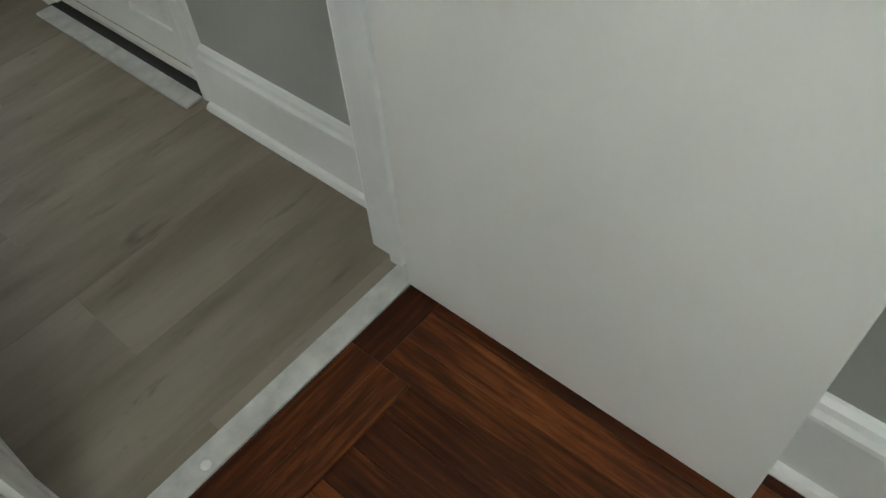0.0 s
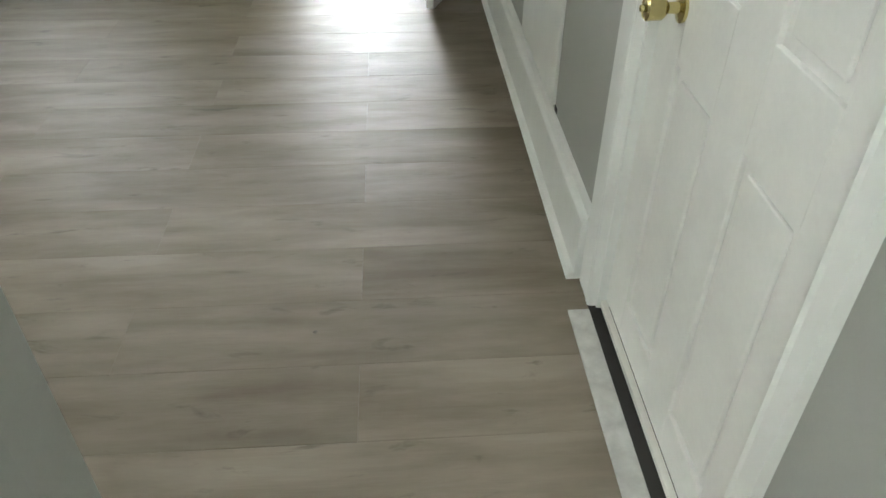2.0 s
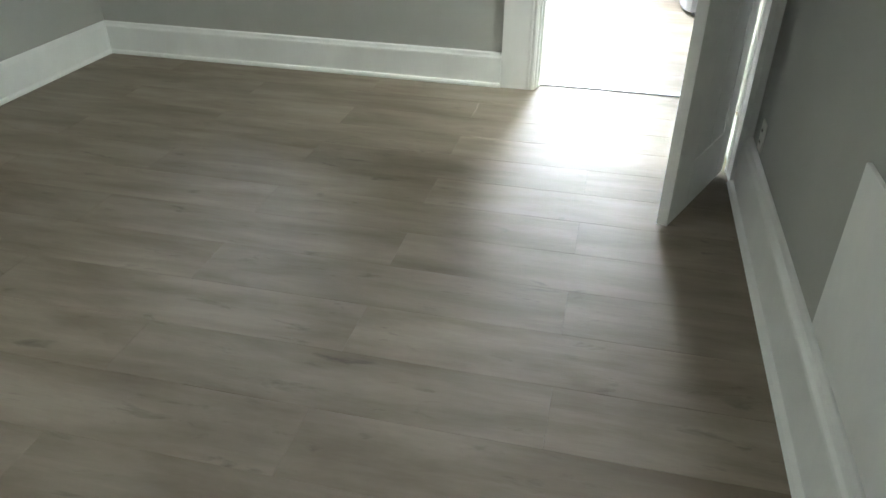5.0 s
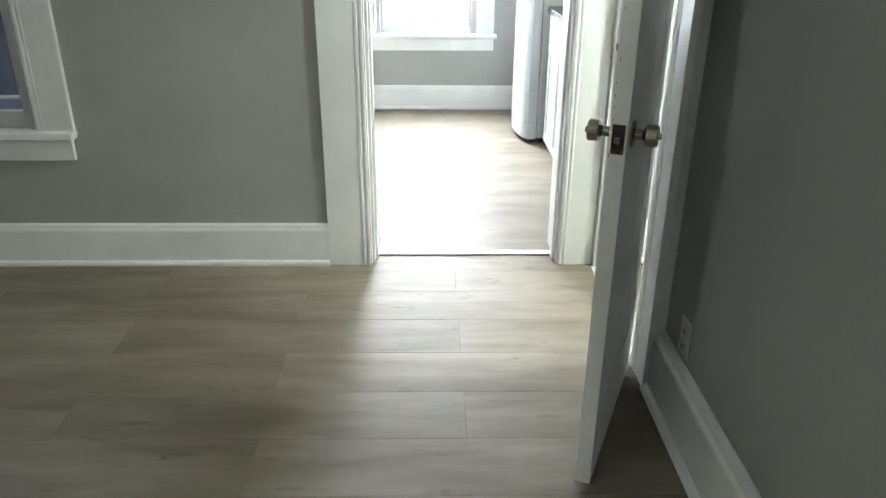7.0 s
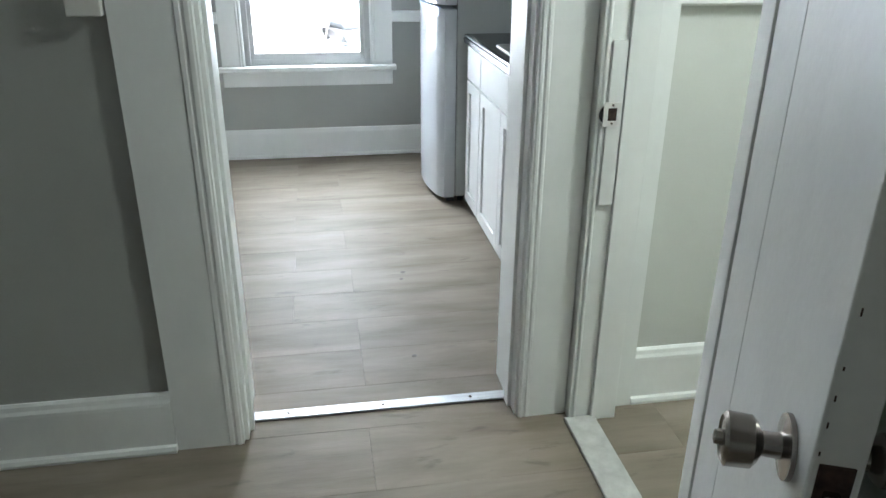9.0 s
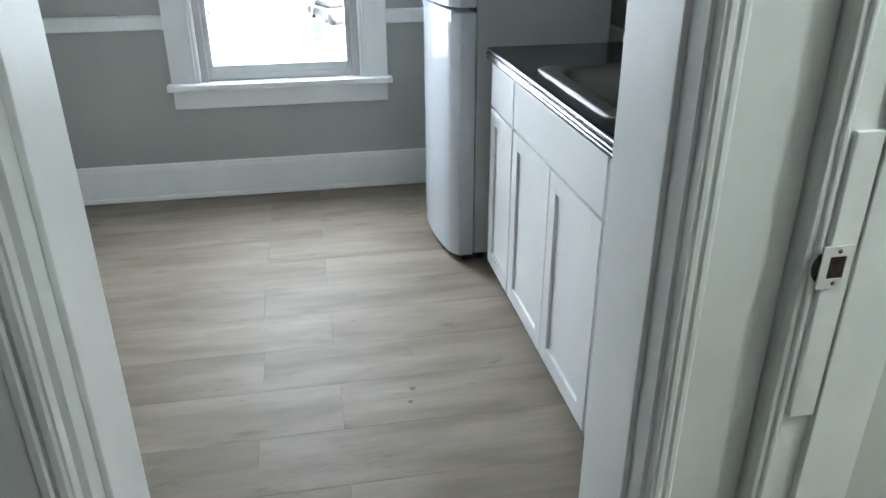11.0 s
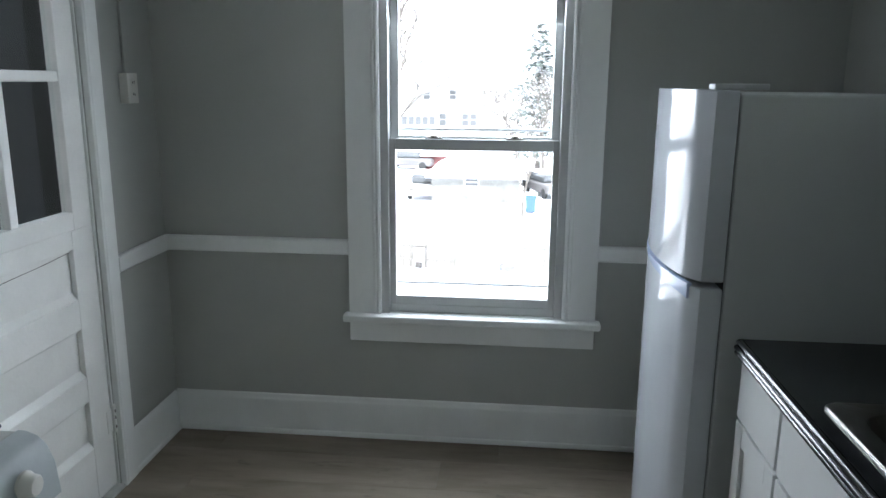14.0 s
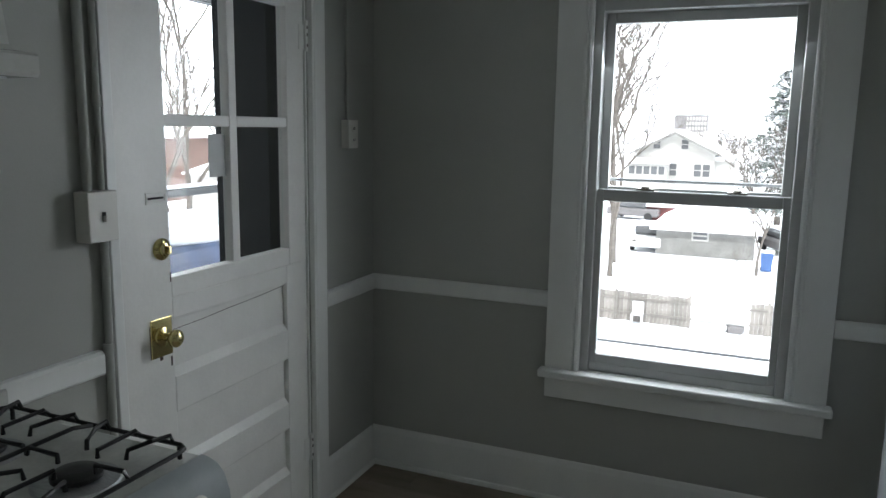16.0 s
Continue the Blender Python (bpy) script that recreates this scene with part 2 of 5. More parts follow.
def tube(bm, pts, r, seg=10):
    """Adds a round bar bent through points."""
    pts = [Vector(p) for p in pts]
    rings = []
    for k, p in enumerate(pts):
        d = (pts[min(k + 1, len(pts) - 1)] - pts[max(k - 1, 0)]).normalized()
        m = d.to_track_quat("Z", "Y").to_matrix()
        rings.append([bm.verts.new(p + m @ Vector((r * math.cos(2 * math.pi * j / seg), r * math.sin(2 * math.pi * j / seg), 0))) for j in range(seg)])
    for a, b in zip(rings, rings[1:]):
        best = min(range(seg), key=lambda s: (a[0].co - b[s].co).length)
        for j in range(seg):
            bm.faces.new((a[j], a[(j + 1) % seg], b[(j + 1 + best) % seg], b[(j + best) % seg]))
    bm.faces.new(rings[0][::-1])
    bm.faces.new(rings[-1])
    return bm


def sweep(bm, profile, p, q, out):
    """Adds a moulding: a profile of (distance from the wall, height) drawn along the foot of a wall from p to q; out points into the room."""
    p, q, out = Vector((*p, 0)), Vector((*q, 0)), Vector((*out, 0))
    ends = [[bm.verts.new(e + out * d + Vector((0, 0, h))) for d, h in profile] for e in (p, q)]
    n = len(profile)
    for k in range(n):
        bm.faces.new((ends[0][k], ends[0][(k + 1) % n], ends[1][(k + 1) % n], ends[1][k]))
    bm.faces.new(ends[0][::-1])
    bm.faces.new(ends[1])
    bmesh.ops.recalc_face_normals(bm, faces=bm.faces)
    return bm


def smooth(ob, angle=40):
    for poly in ob.data.polygons:
        poly.use_smooth = True
    ob.data.set_sharp_from_angle(angle=radians(angle))


def mesh_ob(name, bm, material, round_=False):
    me = bpy.data.meshes.new(name)
    bmesh.ops.recalc_face_normals(bm, faces=bm.faces)
    c = Vector((0, 0, 0))
    if bm.verts:
        lo = [min(v.co[k] for v in bm.verts) for k in range(3)]
        hi = [max(v.co[k] for v in bm.verts) for k in range(3)]
        c = Vector(((lo[0] + hi[0]) / 2, (lo[1] + hi[1]) / 2, lo[2]))
        bmesh.ops.translate(bm, verts=bm.verts, vec=-c)
    bm.to_mesh(me)
    bm.free()
    me.materials.append(material)
    ob = new(name, me)
    ob.location = c
    if round_:
        smooth(ob)
    return ob, c


def solid(name, bm, material, label="", category="", group="", kind="", round_=False):
    """A top-level mesh in world coordinates."""
    ob, c = mesh_ob(name, bm, material, round_)
    ORG[ob] = Matrix.Translation(c)
    return tagged(ob, label, category, group, kind)


def thing(name, m, label, category, group="", kind=""):
    """An empty that carries the parts of a thing."""
    ob = new(name)
    m = m if isinstance(m, Matrix) else Matrix.Translation(m)
    ob.matrix_world = m
    ob.empty_display_size = 0.1
    ORG[ob] = m
    return tagged(ob, label, category, group, kind)


def part(name, bm, material, parent, label="", local=False, round_=False):
    """A mesh under a thing, given in world coordinates, or in the thing's own where local."""
    if not local:
        bmesh.ops.transform(bm, matrix=ORG[parent].inverted(), verts=bm.verts)
    ob, c = mesh_ob(name, bm, material, round_)
    ob.parent = parent
    ORG[ob] = ORG[parent] @ Matrix.Translation(c)
    return tagged(ob, label)


def wall(name, axis, a0, a1, t0, t1, z1, holes, material, label):
    """A wall along x or y, from a0 to a1, between the faces t0 and t1, with openings (from, to, foot, head) through it."""
    bm = bmesh.new()
    cuts = sorted(holes)
    spans, at = [], a0
    for h0, h1, f, h in cuts:
        spans.append((at, h0, 0, z1))
        if f > 0:
            spans.append((h0, h1, 0, f))
        spans.append((h0, h1, h, z1))
        at = h1
    spans.append((at, a1, 0, z1))
    for s0, s1, f, h in spans:
        if s1 - s0 > 1e-4:
            bx(bm, *((s0, t0, f, s1, t1, h) if axis == "x" else (t0, s0, f, t1, s1, h)))
    return solid(name, bm, material, label, "wall", kind="structure")


# ---------------------------------------------------------------- walls, ceilings
H = 2.56
wall("wall_north", "x", -2.56, 1.30, 0.02, 0.25, H, [(-1.96, -1.14, 0.585, 2.0), (0.185, 1.01, 0, 2.06)], PAINT, "grey painted plaster wall with a kitchen doorway and window")
wall("wall_west", "y", -4.56, 0.02, -2.56, -2.44, H, [], PAINT, "plain grey painted plaster wall")
wall("wall_south", "x", -2.44, 0.238, -4.56, -4.455, H, [], PAINT, "plain grey painted plaster wall")
wall("wall_vestibule", "y", -5.18, -4.56, 0.12, 0.238, H, [], PAINT, "short grey painted wall beside the entry")
wall("wall_entry", "x", 0.12, 1.18, -5.30, -5.18, H, [(0.27, 1.075, 0, 2.06)], PAINT, "grey painted wall with the entry doorway")
wall("wall_east", "y", -5.30, 0.02, 1.18, 1.30, H, [(-4.42, -3.62, 0, 2.05), (-0.815, -0.02, 0, 2.05)], PAINT, "grey painted wall with closet and bathroom doorways")
wall("wall_hall_east", "y", -7.4, -5.30, 1.16, 1.28, H, [], PAINT, "grey painted stair hall wall")
wall("wall_hall_west", "y", -7.4, -5.30, -0.72, -0.60, H, [], PAINT, "grey painted stair hall wall")
wall("wall_hall_south", "x", -0.60, 1.16, -7.4, -7.28, H, [], PAINT, "grey painted stair hall wall")
wall("wall_hall_north", "x", -0.60, 0.13, -5.30, -5.18, H, [], PAINT, "grey painted stair hall wall")
wall("wall_kitchen_north", "x", -1.04, 1.94, 2.94, 3.08, H, [(0.02, 0.81, 0.585, 2.05)], PAINT, "grey painted kitchen wall with a sash window")
wall("wall_kitchen_west", "y", 0.25, 2.94, -1.04, -0.92, H, [(1.485, 2.42, 0, 2.06)], PAINT, "grey painted kitchen wall with the back door")
wall("wall_kitchen_east", "y", 0.25, 2.94, 1.82, 1.94, H, [], PAINT, "grey painted kitchen wall behind the sink")
wall("wall_bathroom_north", "x", 1.30, 3.0, 0.04, 0.25, H, [], SAGE, "pale sage painted bathroom wall")
wall("wall_bathroom_east", "y", -2.1, 0.04, 2.9, 3.0, H, [], SAGE, "pale sage painted bathroom wall")
wall("wall_bathroom_south", "x", 1.30, 3.0, -2.2, -2.1, H, [], SAGE, "pale sage painted bathroom wall")
wall("wall_closet_east", "y", -4.7, -3.3, 2.0, 2.1, H, [], PAINT, "grey closet back wall")
wall("wall_closet_north", "x", 1.30, 2.0, -3.4, -3.3, H, [], PAINT, "grey closet side wall")
wall("wall_closet_south", "x", 1.30, 2.0, -4.7, -4.6, H, [], PAINT, "grey closet side wall")
for nm, x0, y0, x1, y1 in (("ceiling", -2.56, -4.55, 1.30, 0.25), ("ceiling_kitchen", -1.04, 0.25, 1.94, 3.08), ("ceiling_hall", -0.72, -7.4, 1.30, -4.55), ("ceiling_bathroom", 1.30, -4.7, 3.0, 0.25)):
    solid(nm, box(x0, y0, H, x1, y1, H + 0.1), CEIL, "plain white plaster ceiling", "ceiling", kind="structure")

# ---------------------------------------------------------------- trim
BASE = [(0, 0), (0.034, 0), (0.036, 0.010), (0.031, 0.020), (0.022, 0.024), (0.021, 0.152), (0.020, 0.162), (0.015, 0.172), (0.012, 0.184), (0.005, 0.190), (0, 0.190)]
BASE_TALL = [(d * 1.7, h if h < 0.1 else h + 0.028) for d, h in BASE]


def baseboard(p, q, out, profile=BASE, name="baseboard"):
    return solid(name, sweep(bmesh.new(), profile, p, q, out), TRIM, "white painted moulded wooden baseboard along the wall", "baseboard", "baseboards", "structure")


baseboard((-2.44, 0.02), (0.0, 0.02), (0, -1))
baseboard((-2.44, -4.455), (-2.44, 0.0), (1, 0))
baseboard((-2.40, -4.455), (0.238, -4.455), (0, 1))
VEST = [(0, 0), (0.034, 0), (0.035, 0.010), (0.033, 0.044), (0.024, 0.050), (0.024, 0.128), (0.0215, 0.152), (0.016, 0.172), (0.008, 0.186), (0, 0.190)]
baseboard((0.238, -5.15), (0.238, -4.43), (1, 0), VEST)
baseboard((1.18, -5.155), (1.18, -4.475), (-1, 0), [(d * 1.4, h) for d, h in BASE])
baseboard((1.18, -3.505), (1.18, -0.955), (-1, 0), BASE_TALL)
baseboard((1.16, -7.28), (1.16, -5.33), (-1, 0), BASE_TALL)
BASE_THIN = [(d * 0.5, h) for d, h in BASE]
baseboard((-0.92, 2.94), (1.82, 2.94), (0, -1), BASE_THIN)
baseboard((-0.92, 2.518), (-0.92, 2.922), (1, 0), BASE_THIN)
baseboard((-0.92, 0.25), (-0.92, 1.33), (1, 0))
baseboard((1.376, 0.04), (2.9, 0.04), (0, -1))


def rail(p, q, out, z=0.842, name="chair_rail"):
    prof = [(0, z), (0.018, z), (0.022, z + 0.006), (0.022, z + 0.056), (0.014, z + 0.064), (0, z + 0.066)]
    return solid(name, sweep(bmesh.new(), prof, p, q, out), TRIM, "white painted wooden chair rail on the wall", "chair rail", "chair rails", "structure")


rail((-0.92, 2.94), (-0.108, 2.94), (0, -1))
rail((0.938, 2.94), (1.82, 2.94), (0, -1))
rail((-0.92, 2.518), (-0.92, 2.92), (1, 0))
rail((-0.92, 0.25), (-0.92, 1.415), (1, 0), 0.905)
rail((1.82, 1.845), (1.82, 2.92), (-1, 0))
rail((1.376, 0.04), (2.9, 0.04), (0, -1), 1.205)


def casing_up(bm, axis, a0, a1, face, out, z0, z1, inner):
    """A flat door casing with a reeded edge on its inner side (inner: -1 towards a0, +1 towards a1)."""
    w = a1 - a0
    strips = [(0.0, 0.78, 0.020), (0.78, 0.85, 0.0225), (0.85, 0.89, 0.0185), (0.89, 0.96, 0.0225), (0.96, 1.0, 0.0195)]
    e = 0.0018
    prof = [(0.0, 0.0)]
    for s0, s1, d in strips:
        prof += [(w * s0 + e, d), (w * s1 - e, d)]
    prof.append((w, 0.0))
    rings = []
    for z in (z0, z1):
        ring = []
        for u, d in prof:
            along, away = (a0 + u if inner > 0 else a1 - u), face + out * d
            ring.append(bm.verts.new((along, away, z) if axis == "x" else (away, along, z)))
        rings.append(ring)
    n = len(prof)
    for k in range(n):
        bm.faces.new((rings[0][k], rings[0][(k + 1) % n], rings[1][(k + 1) % n], rings[1][k]))
    bm.faces.new(rings[0][::-1])
    bm.faces.new(rings[1])
    return bm


def trim(name, bm, label, group="", category="door trim"):
    return solid(name, bm, TRIM, label, category, group, "structure")


# kitchen doorway: casings on both faces, lined jambs with stops, head
trim("trim_kitchen_doorway_left", casing_up(bmesh.new(), "x", 0.0, 0.188, 0.02, -1, 0, 2.06, 1), "wide white painted casing with reeded edge at the kitchen doorway", "kitchen doorway casings")
trim("trim_kitchen_doorway_right", casing_up(bmesh.new(), "x", 1.004, 1.156, 0.02, -1, 0, 2.06, -1), "white painted casing with reeded edge at the kitchen doorway", "kitchen doorway casings")
trim("trim_kitchen_doorway_head", box(0.0, -0.002, 2.06, 1.15, 0.02, 2.20, 0.004), "white painted head casing over the kitchen doorway", "kitchen doorway casings")
trim("trim_kitchen_inner_left", casing_up(bmesh.new(), "x", 0.05, 0.188, 0.25, 1, 0, 2.06, 1), "white painted casing on the kitchen face of the doorway", "kitchen doorway casings")
trim("trim_kitchen_inner_right", casing_up(bmesh.new(), "x", 1.004, 1.145, 0.25, 1, 0, 2.06, -1), "white painted casing on the kitchen face of the doorway", "kitchen doorway casings")
jl = box(0.185, 0.018, 0, 0.199, 0.252, 2.06)
bx(jl, 0.199, 0.060, 0, 0.210, 0.100, 2.06, 0.002)
trim("jamb_kitchen_left", jl, "white painted doorway lining with a worn stop", "kitchen jambs")
jr = box(0.997, 0.018, 0, 1.010, 0.252, 2.06)
bx(jr, 0.986, 0.060, 0, 0.997, 0.100, 2.06, 0.002)
trim("jamb_kitchen_right", jr, "white painted doorway lining with a worn stop", "kitchen jambs")

# bathroom doorway
bj = box(1.1565, -0.034, 0, 1.305, -0.019, 2.05, 0.002)
bx(bj, 1.1572, -0.0188, 0, 1.1795, 0.0195, 2.05)
bx(bj, 1.224, -0.047, 0, 1.300, -0.033, 2.05, 0.002)
cyl(bj, (1.171, -0.034, 0), (1.171, -0.034, 2.05), 0.006, seg=12)
trim("jamb_bathroom_far", bj, "white painted door lining with a strike plate", "bathroom jambs")
trim("trim_bathroom_inside", casing_up(bmesh.new(), "x", 1.301, 1.374, 0.04, -1.6, 0, 2.05, -1), "white painted casing inside the bathroom doorway", "bathroom casings")
bn = box(1.124, -0.829, 0, 1.30, -0.815, 2.05, 0.002)
trim("jamb_bathroom_near", bn, "white painted hinge-side door lining", "bathroom jambs")
trim("trim_bathroom_near", casing_up(box(1.15, -0.952, 0, 1.18, -0.8295, 2.05, 0.002), "y", -0.95, -0.8295, 1.1501, -1, 0, 2.05, 1), "white painted casing beside the open bathroom door", "bathroom casings")
trim("trim_bathroom_head", box(1.158, -0.95, 2.05, 1.18, 0.0, 2.17, 0.003), "white painted head casing over the bathroom doorway", "bathroom casings")

# closet doorway
trim("trim_closet_far", casing_up(bmesh.new(), "y", -3.62, -3.51, 1.18, -1, 0, 2.05, -1), "white painted moulded casing at the closet door", "closet casings")
trim("trim_closet_near", casing_up(bmesh.new(), "y", -4.475, -4.42, 1.18, -1, 0, 2.05, 1), "narrow white painted casing at the closet door", "closet casings")
trim("trim_closet_head", box(1.158, -4.475, 2.05, 1.18, -3.51, 2.16, 0.003), "white painted head casing over the closet door", "closet casings")

# entry doorway
trim("trim_entry_right", casing_up(casing_up(bmesh.new(), "x", 1.062, 1.106, -5.18, 0.9, 0, 2.06, -1), "x", 1.1062, 1.142, -5.18, 0.9, 0, 2.06, 1), "white painted moulded casing at the entry doorway", "entry casings")
trim("trim_entry_left", casing_up(bmesh.new(), "x", 0.238, 0.285, -5.18, 1, 0, 2.06, 1), "white painted moulded casing at the entry doorway", "entry casings")
trim("trim_entry_head", box(0.238, -5.18, 2.06, 1.145, -5.158, 2.18, 0.003), "white painted head casing over the entry doorway", "entry casings")
ej = box(1.062, -5.29, 0, 1.077, -5.178, 2.06, 0.002)
bx(ej, 1.050, -5.26, 0, 1.0625, -5.225, 2.06, 0.002)
trim("jamb_entry_right", ej, "white painted entry door lining with a stop", "entry jambs")
el = box(0.258, -5.305, 0, 0.275, -5.178, 2.06, 0.002)
bx(el, 0.274, -5.26, 0, 0.288, -5.225, 2.06, 0.002)
trim("jamb_entry_left", el, "white painted entry door lining with a stop", "entry jambs")
trim("trim_entry_outside_left", casing_up(bmesh.new(), "x", 0.16, 0.262, -5.30, -1, 0, 2.06, 1), "white painted casing on the hall face of the entry", "entry casings")

# back doorway in the kitchen
trim("trim_back_door_right", casing_up(bmesh.new(), "y", 2.425, 2.517, -0.92, 1, 0, 2.06, -1), "white painted casing at the hinge side of the back door", "back door casings")
trim("trim_back_door_left", box(-0.92, 1.455, 0, -0.898, 1.487, 2.06, 0.003), "thin white painted casing at the lock side of the back door", "back door casings")
trim("trim_back_door_head", box(-0.92, 1.455, 2.06, -0.898, 2.517, 2.18, 0.003), "white painted head casing over the back door", "back door casings")

# ---------------------------------------------------------------- windows
STORM = mat("dull_aluminium_storm_frame", (0.42, 0.43, 0.44), 0.5, 0.4, var=0.05)


def sash_window(name, x0, x1, z0, z1, zm, y, label, casings=(0.14, 0.14), stool=(0.16, 0.16), locks=True):
    """A double-hung window in a wall whose room face is y and which faces -y."""
    w = thing(name, (0.5 * (x0 + x1), y, z0), label, "window", kind="structure")
    for nm, u0, u1 in (("left_jamb", x0, x0 + 0.045), ("right_jamb", x1 - 0.045, x1)):
        part(nm, box(u0, y + 0.002, z0, u1, y + 0.12, z1, 0.002), VINYLWIN, w)
    part("head_jamb", box(x0 + 0.0455, y + 0.002, z1 - 0.045, x1 - 0.0455, y + 0.12, z1, 0.002), VINYLWIN, w)
    part("inner_sill", box(x0 + 0.0455, y + 0.02, z0, x1 - 0.0455, y + 0.12, z0 + 0.035, 0.002), VINYLWIN, w)
    for nm, za, zb, yy, dx in (("lower_sash", z0 + 0.03, zm, y + 0.022, 0.026), ("upper_sash", zm - 0.012, z1 - 0.045, y + 0.062, 0.034)):
        a, b = x0 + 0.046, x1 - 0.046
        so = part(nm, box(a + dx, yy, za, b - dx, yy + 0.034, za + (0.042 if nm == "lower_sash" else 0.022), 0.003), VINYLWIN, w)
        part("stile", box(a, yy, za, a + dx, yy + 0.034, zb, 0.003), VINYLWIN, so)
        part("stile", box(b - dx, yy, za, b, yy + 0.034, zb, 0.003), VINYLWIN, so)
        part("top_rail", box(a + dx, yy, zb - (0.046 if nm == "lower_sash" else 0.04), b - dx, yy + 0.034, zb, 0.003), VINYLWIN, so)
        p = part("pane", box(a + dx - 0.004, yy + 0.014, za + 0.018, b - dx + 0.004, yy + 0.018, zb - 0.03), GLASS, so)
        p.visible_shadow = False
    for zc in (zm + 0.034, z0 + 0.105):
        part("storm_rail", box(x0 + 0.046, y + 0.1205, zc - 0.006, x1 - 0.046, y + 0.134, zc + 0.006, 0.002), STORM, w, "thin grey storm window rail")
    if locks:
        for u in (0.29, 0.71):
            k = bmesh.new()
            cx = x0 + (x1 - x0) * u
            bx(k, cx - 0.035, y + 0.03, zm, cx + 0.035, y + 0.055, zm + 0.008, 0.002)
            lathe(k, Matrix.Translation((cx, y + 0.042, zm + 0.006)), [(0.018, 0), (0.016, 0.010), (0.006, 0.013)], 14)
            part("sash_lock", k, STEEL, w)
    part("left_casing", casing_up(bmesh.new(), "x", x0 - casings[0] + 0.012, x0 + 0.012, y, -1, z0, z1 + 0.005, 1), TRIM, w)
    part("right_casing", casing_up(bmesh.new(), "x", x1 - 0.012, x1 + casings[1] - 0.012, y, -1, z0, z1 + 0.005, -1), TRIM, w)
    part("head_casing", box(x0 - casings[0] + 0.012, y - 0.024, z1 + 0.005, x1 + casings[1] - 0.012, y, z1 + 0.15, 0.004), TRIM, w)
    st = box(x0 - stool[0], y - 0.062, z0 - 0.032, x1 + stool[1], y, z0, 0.007)
    bx(st, x0 + 0.001, y, z0 - 0.032, x1 - 0.001, y + 0.02, z0)
    part("window_sill", st, TRIM, w)
    part("apron", box(x0 - stool[0] + 0.022, y - 0.022, z0 - 0.125, x1 + stool[1] - 0.022, y, z0 - 0.0325, 0.004), TRIM, w)
    return w


sash_window("window_kitchen", 0.02, 0.81, 0.588, 2.05, 1.332, 2.94, "white double-hung window looking onto a snowy yard", (0.14, 0.14), (0.148, 0.147))
sash_window("window_room", -1.96, -1.14, 0.600, 2.0, 1.33, 0.02, "white double-hung window above a wide painted sill", (0.15, 0.15), (0.22, 0.145))


# ---------------------------------------------------------------- doors
def knob_profile(s=1.0):
    return [(0.032 * s, 0), (0.032 * s, 0.006), (0.013 * s, 0.010), (0.012 * s, 0.030), (0.020 * s, 0.036), (0.0255 * s, 0.042), (0.0265 * s, 0.070), (0.022 * s, 0.074), (0.020 * s, 0.072), (0.008 * s, 0.073), (0.007 * s, 0.082), (0.004 * s, 0.083)]


def side(x, y, z, sx, sy):
    """A frame whose z axis points along (sx, sy)."""
    return Matrix.Translation((x, y, z)) @ Vector((sx, sy, 0)).to_track_quat("Z", "Y").to_matrix().to_4x4()


# open bathroom door, in its own frame: x from the hinge to the latch, +y the plain face
ang = math.atan2(-0.5675, -0.243)
bath = thing("bathroom_door", Matrix.Translation((1.090, -0.838, 0.014)) @ Matrix.Rotation(ang, 4, "Z"), "white painted beadboard door standing open on satin knobs", "door", kind="structure")
DW, DT, DH = 0.618, 0.0203, 2.0
fr = bmesh.new()
for a, b, c, d in ((0, 0.10, 0, DH), (DW - 0.19, DW, 0, DH), (0.10, DW - 0.19, 0, 0.2), (0.10, DW - 0.19, DH - 0.12, DH)):
    bx(fr, a, -DT, c, b, DT, d, 0.002)
part("door_frame", fr, DOORW, bath, "", True)
nb = 2
for k in range(nb):
    a = 0.10 + k * (DW - 0.29) / nb
    b = a + (DW - 0.29) / nb
    part("board", box(a + 0.0012, -DT + 0.004, 0.2, b - 0.0012, DT - 0.003, DH - 0.12, 0.0018), DOORW, bath, "", True)
part("panel_backing", box(0.09, -0.004, 0.19, DW - 0.18, 0.004, DH - 0.11), DOORW, bath, "", True)
for nm, s in (("knob", -1), ("knob", 1)):
    k = lathe(bmesh.new(), Matrix.Translation((DW - 0.062, s * DT, 0.945)) @ Vector((0, s, 0)).to_track_quat("Z", "Y").to_matrix().to_4x4(), [(r * 0.95, h * 0.78) for r, h in knob_profile()], 30)
    part(nm, k, STEEL, bath, "satin nickel knob with a keyhole", True, True)
part("latch_plate", box(DW - 0.0005, -0.0140, 0.912, DW + 0.002, 0.0140, 0.978, 0.001), RUST, bath, "tarnished latch plate in the edge", True)
for cz, cy, ch in ((0.985, -0.0165, 0.006), (1.012, -0.0160, 0.008), (1.037, -0.0155, 0.008), (1.065, -0.0150, 0.005), (1.112, -0.0130, 0.010), (1.215, -0.0140, 0.006), (0.905, -0.0175, 0.010)):
    part("paint_chip", box(DW - 0.0002, cy, cz, DW + 0.0005, cy + 0.0014, cz + 0.7 * ch), RUST, bath, "chipped paint on the door edge", True)
part("latch_bolt", box(DW + 0.001, -0.007, 0.936, DW + 0.012, 0.006, 0.954, 0.002), STEEL, bath, "", True)

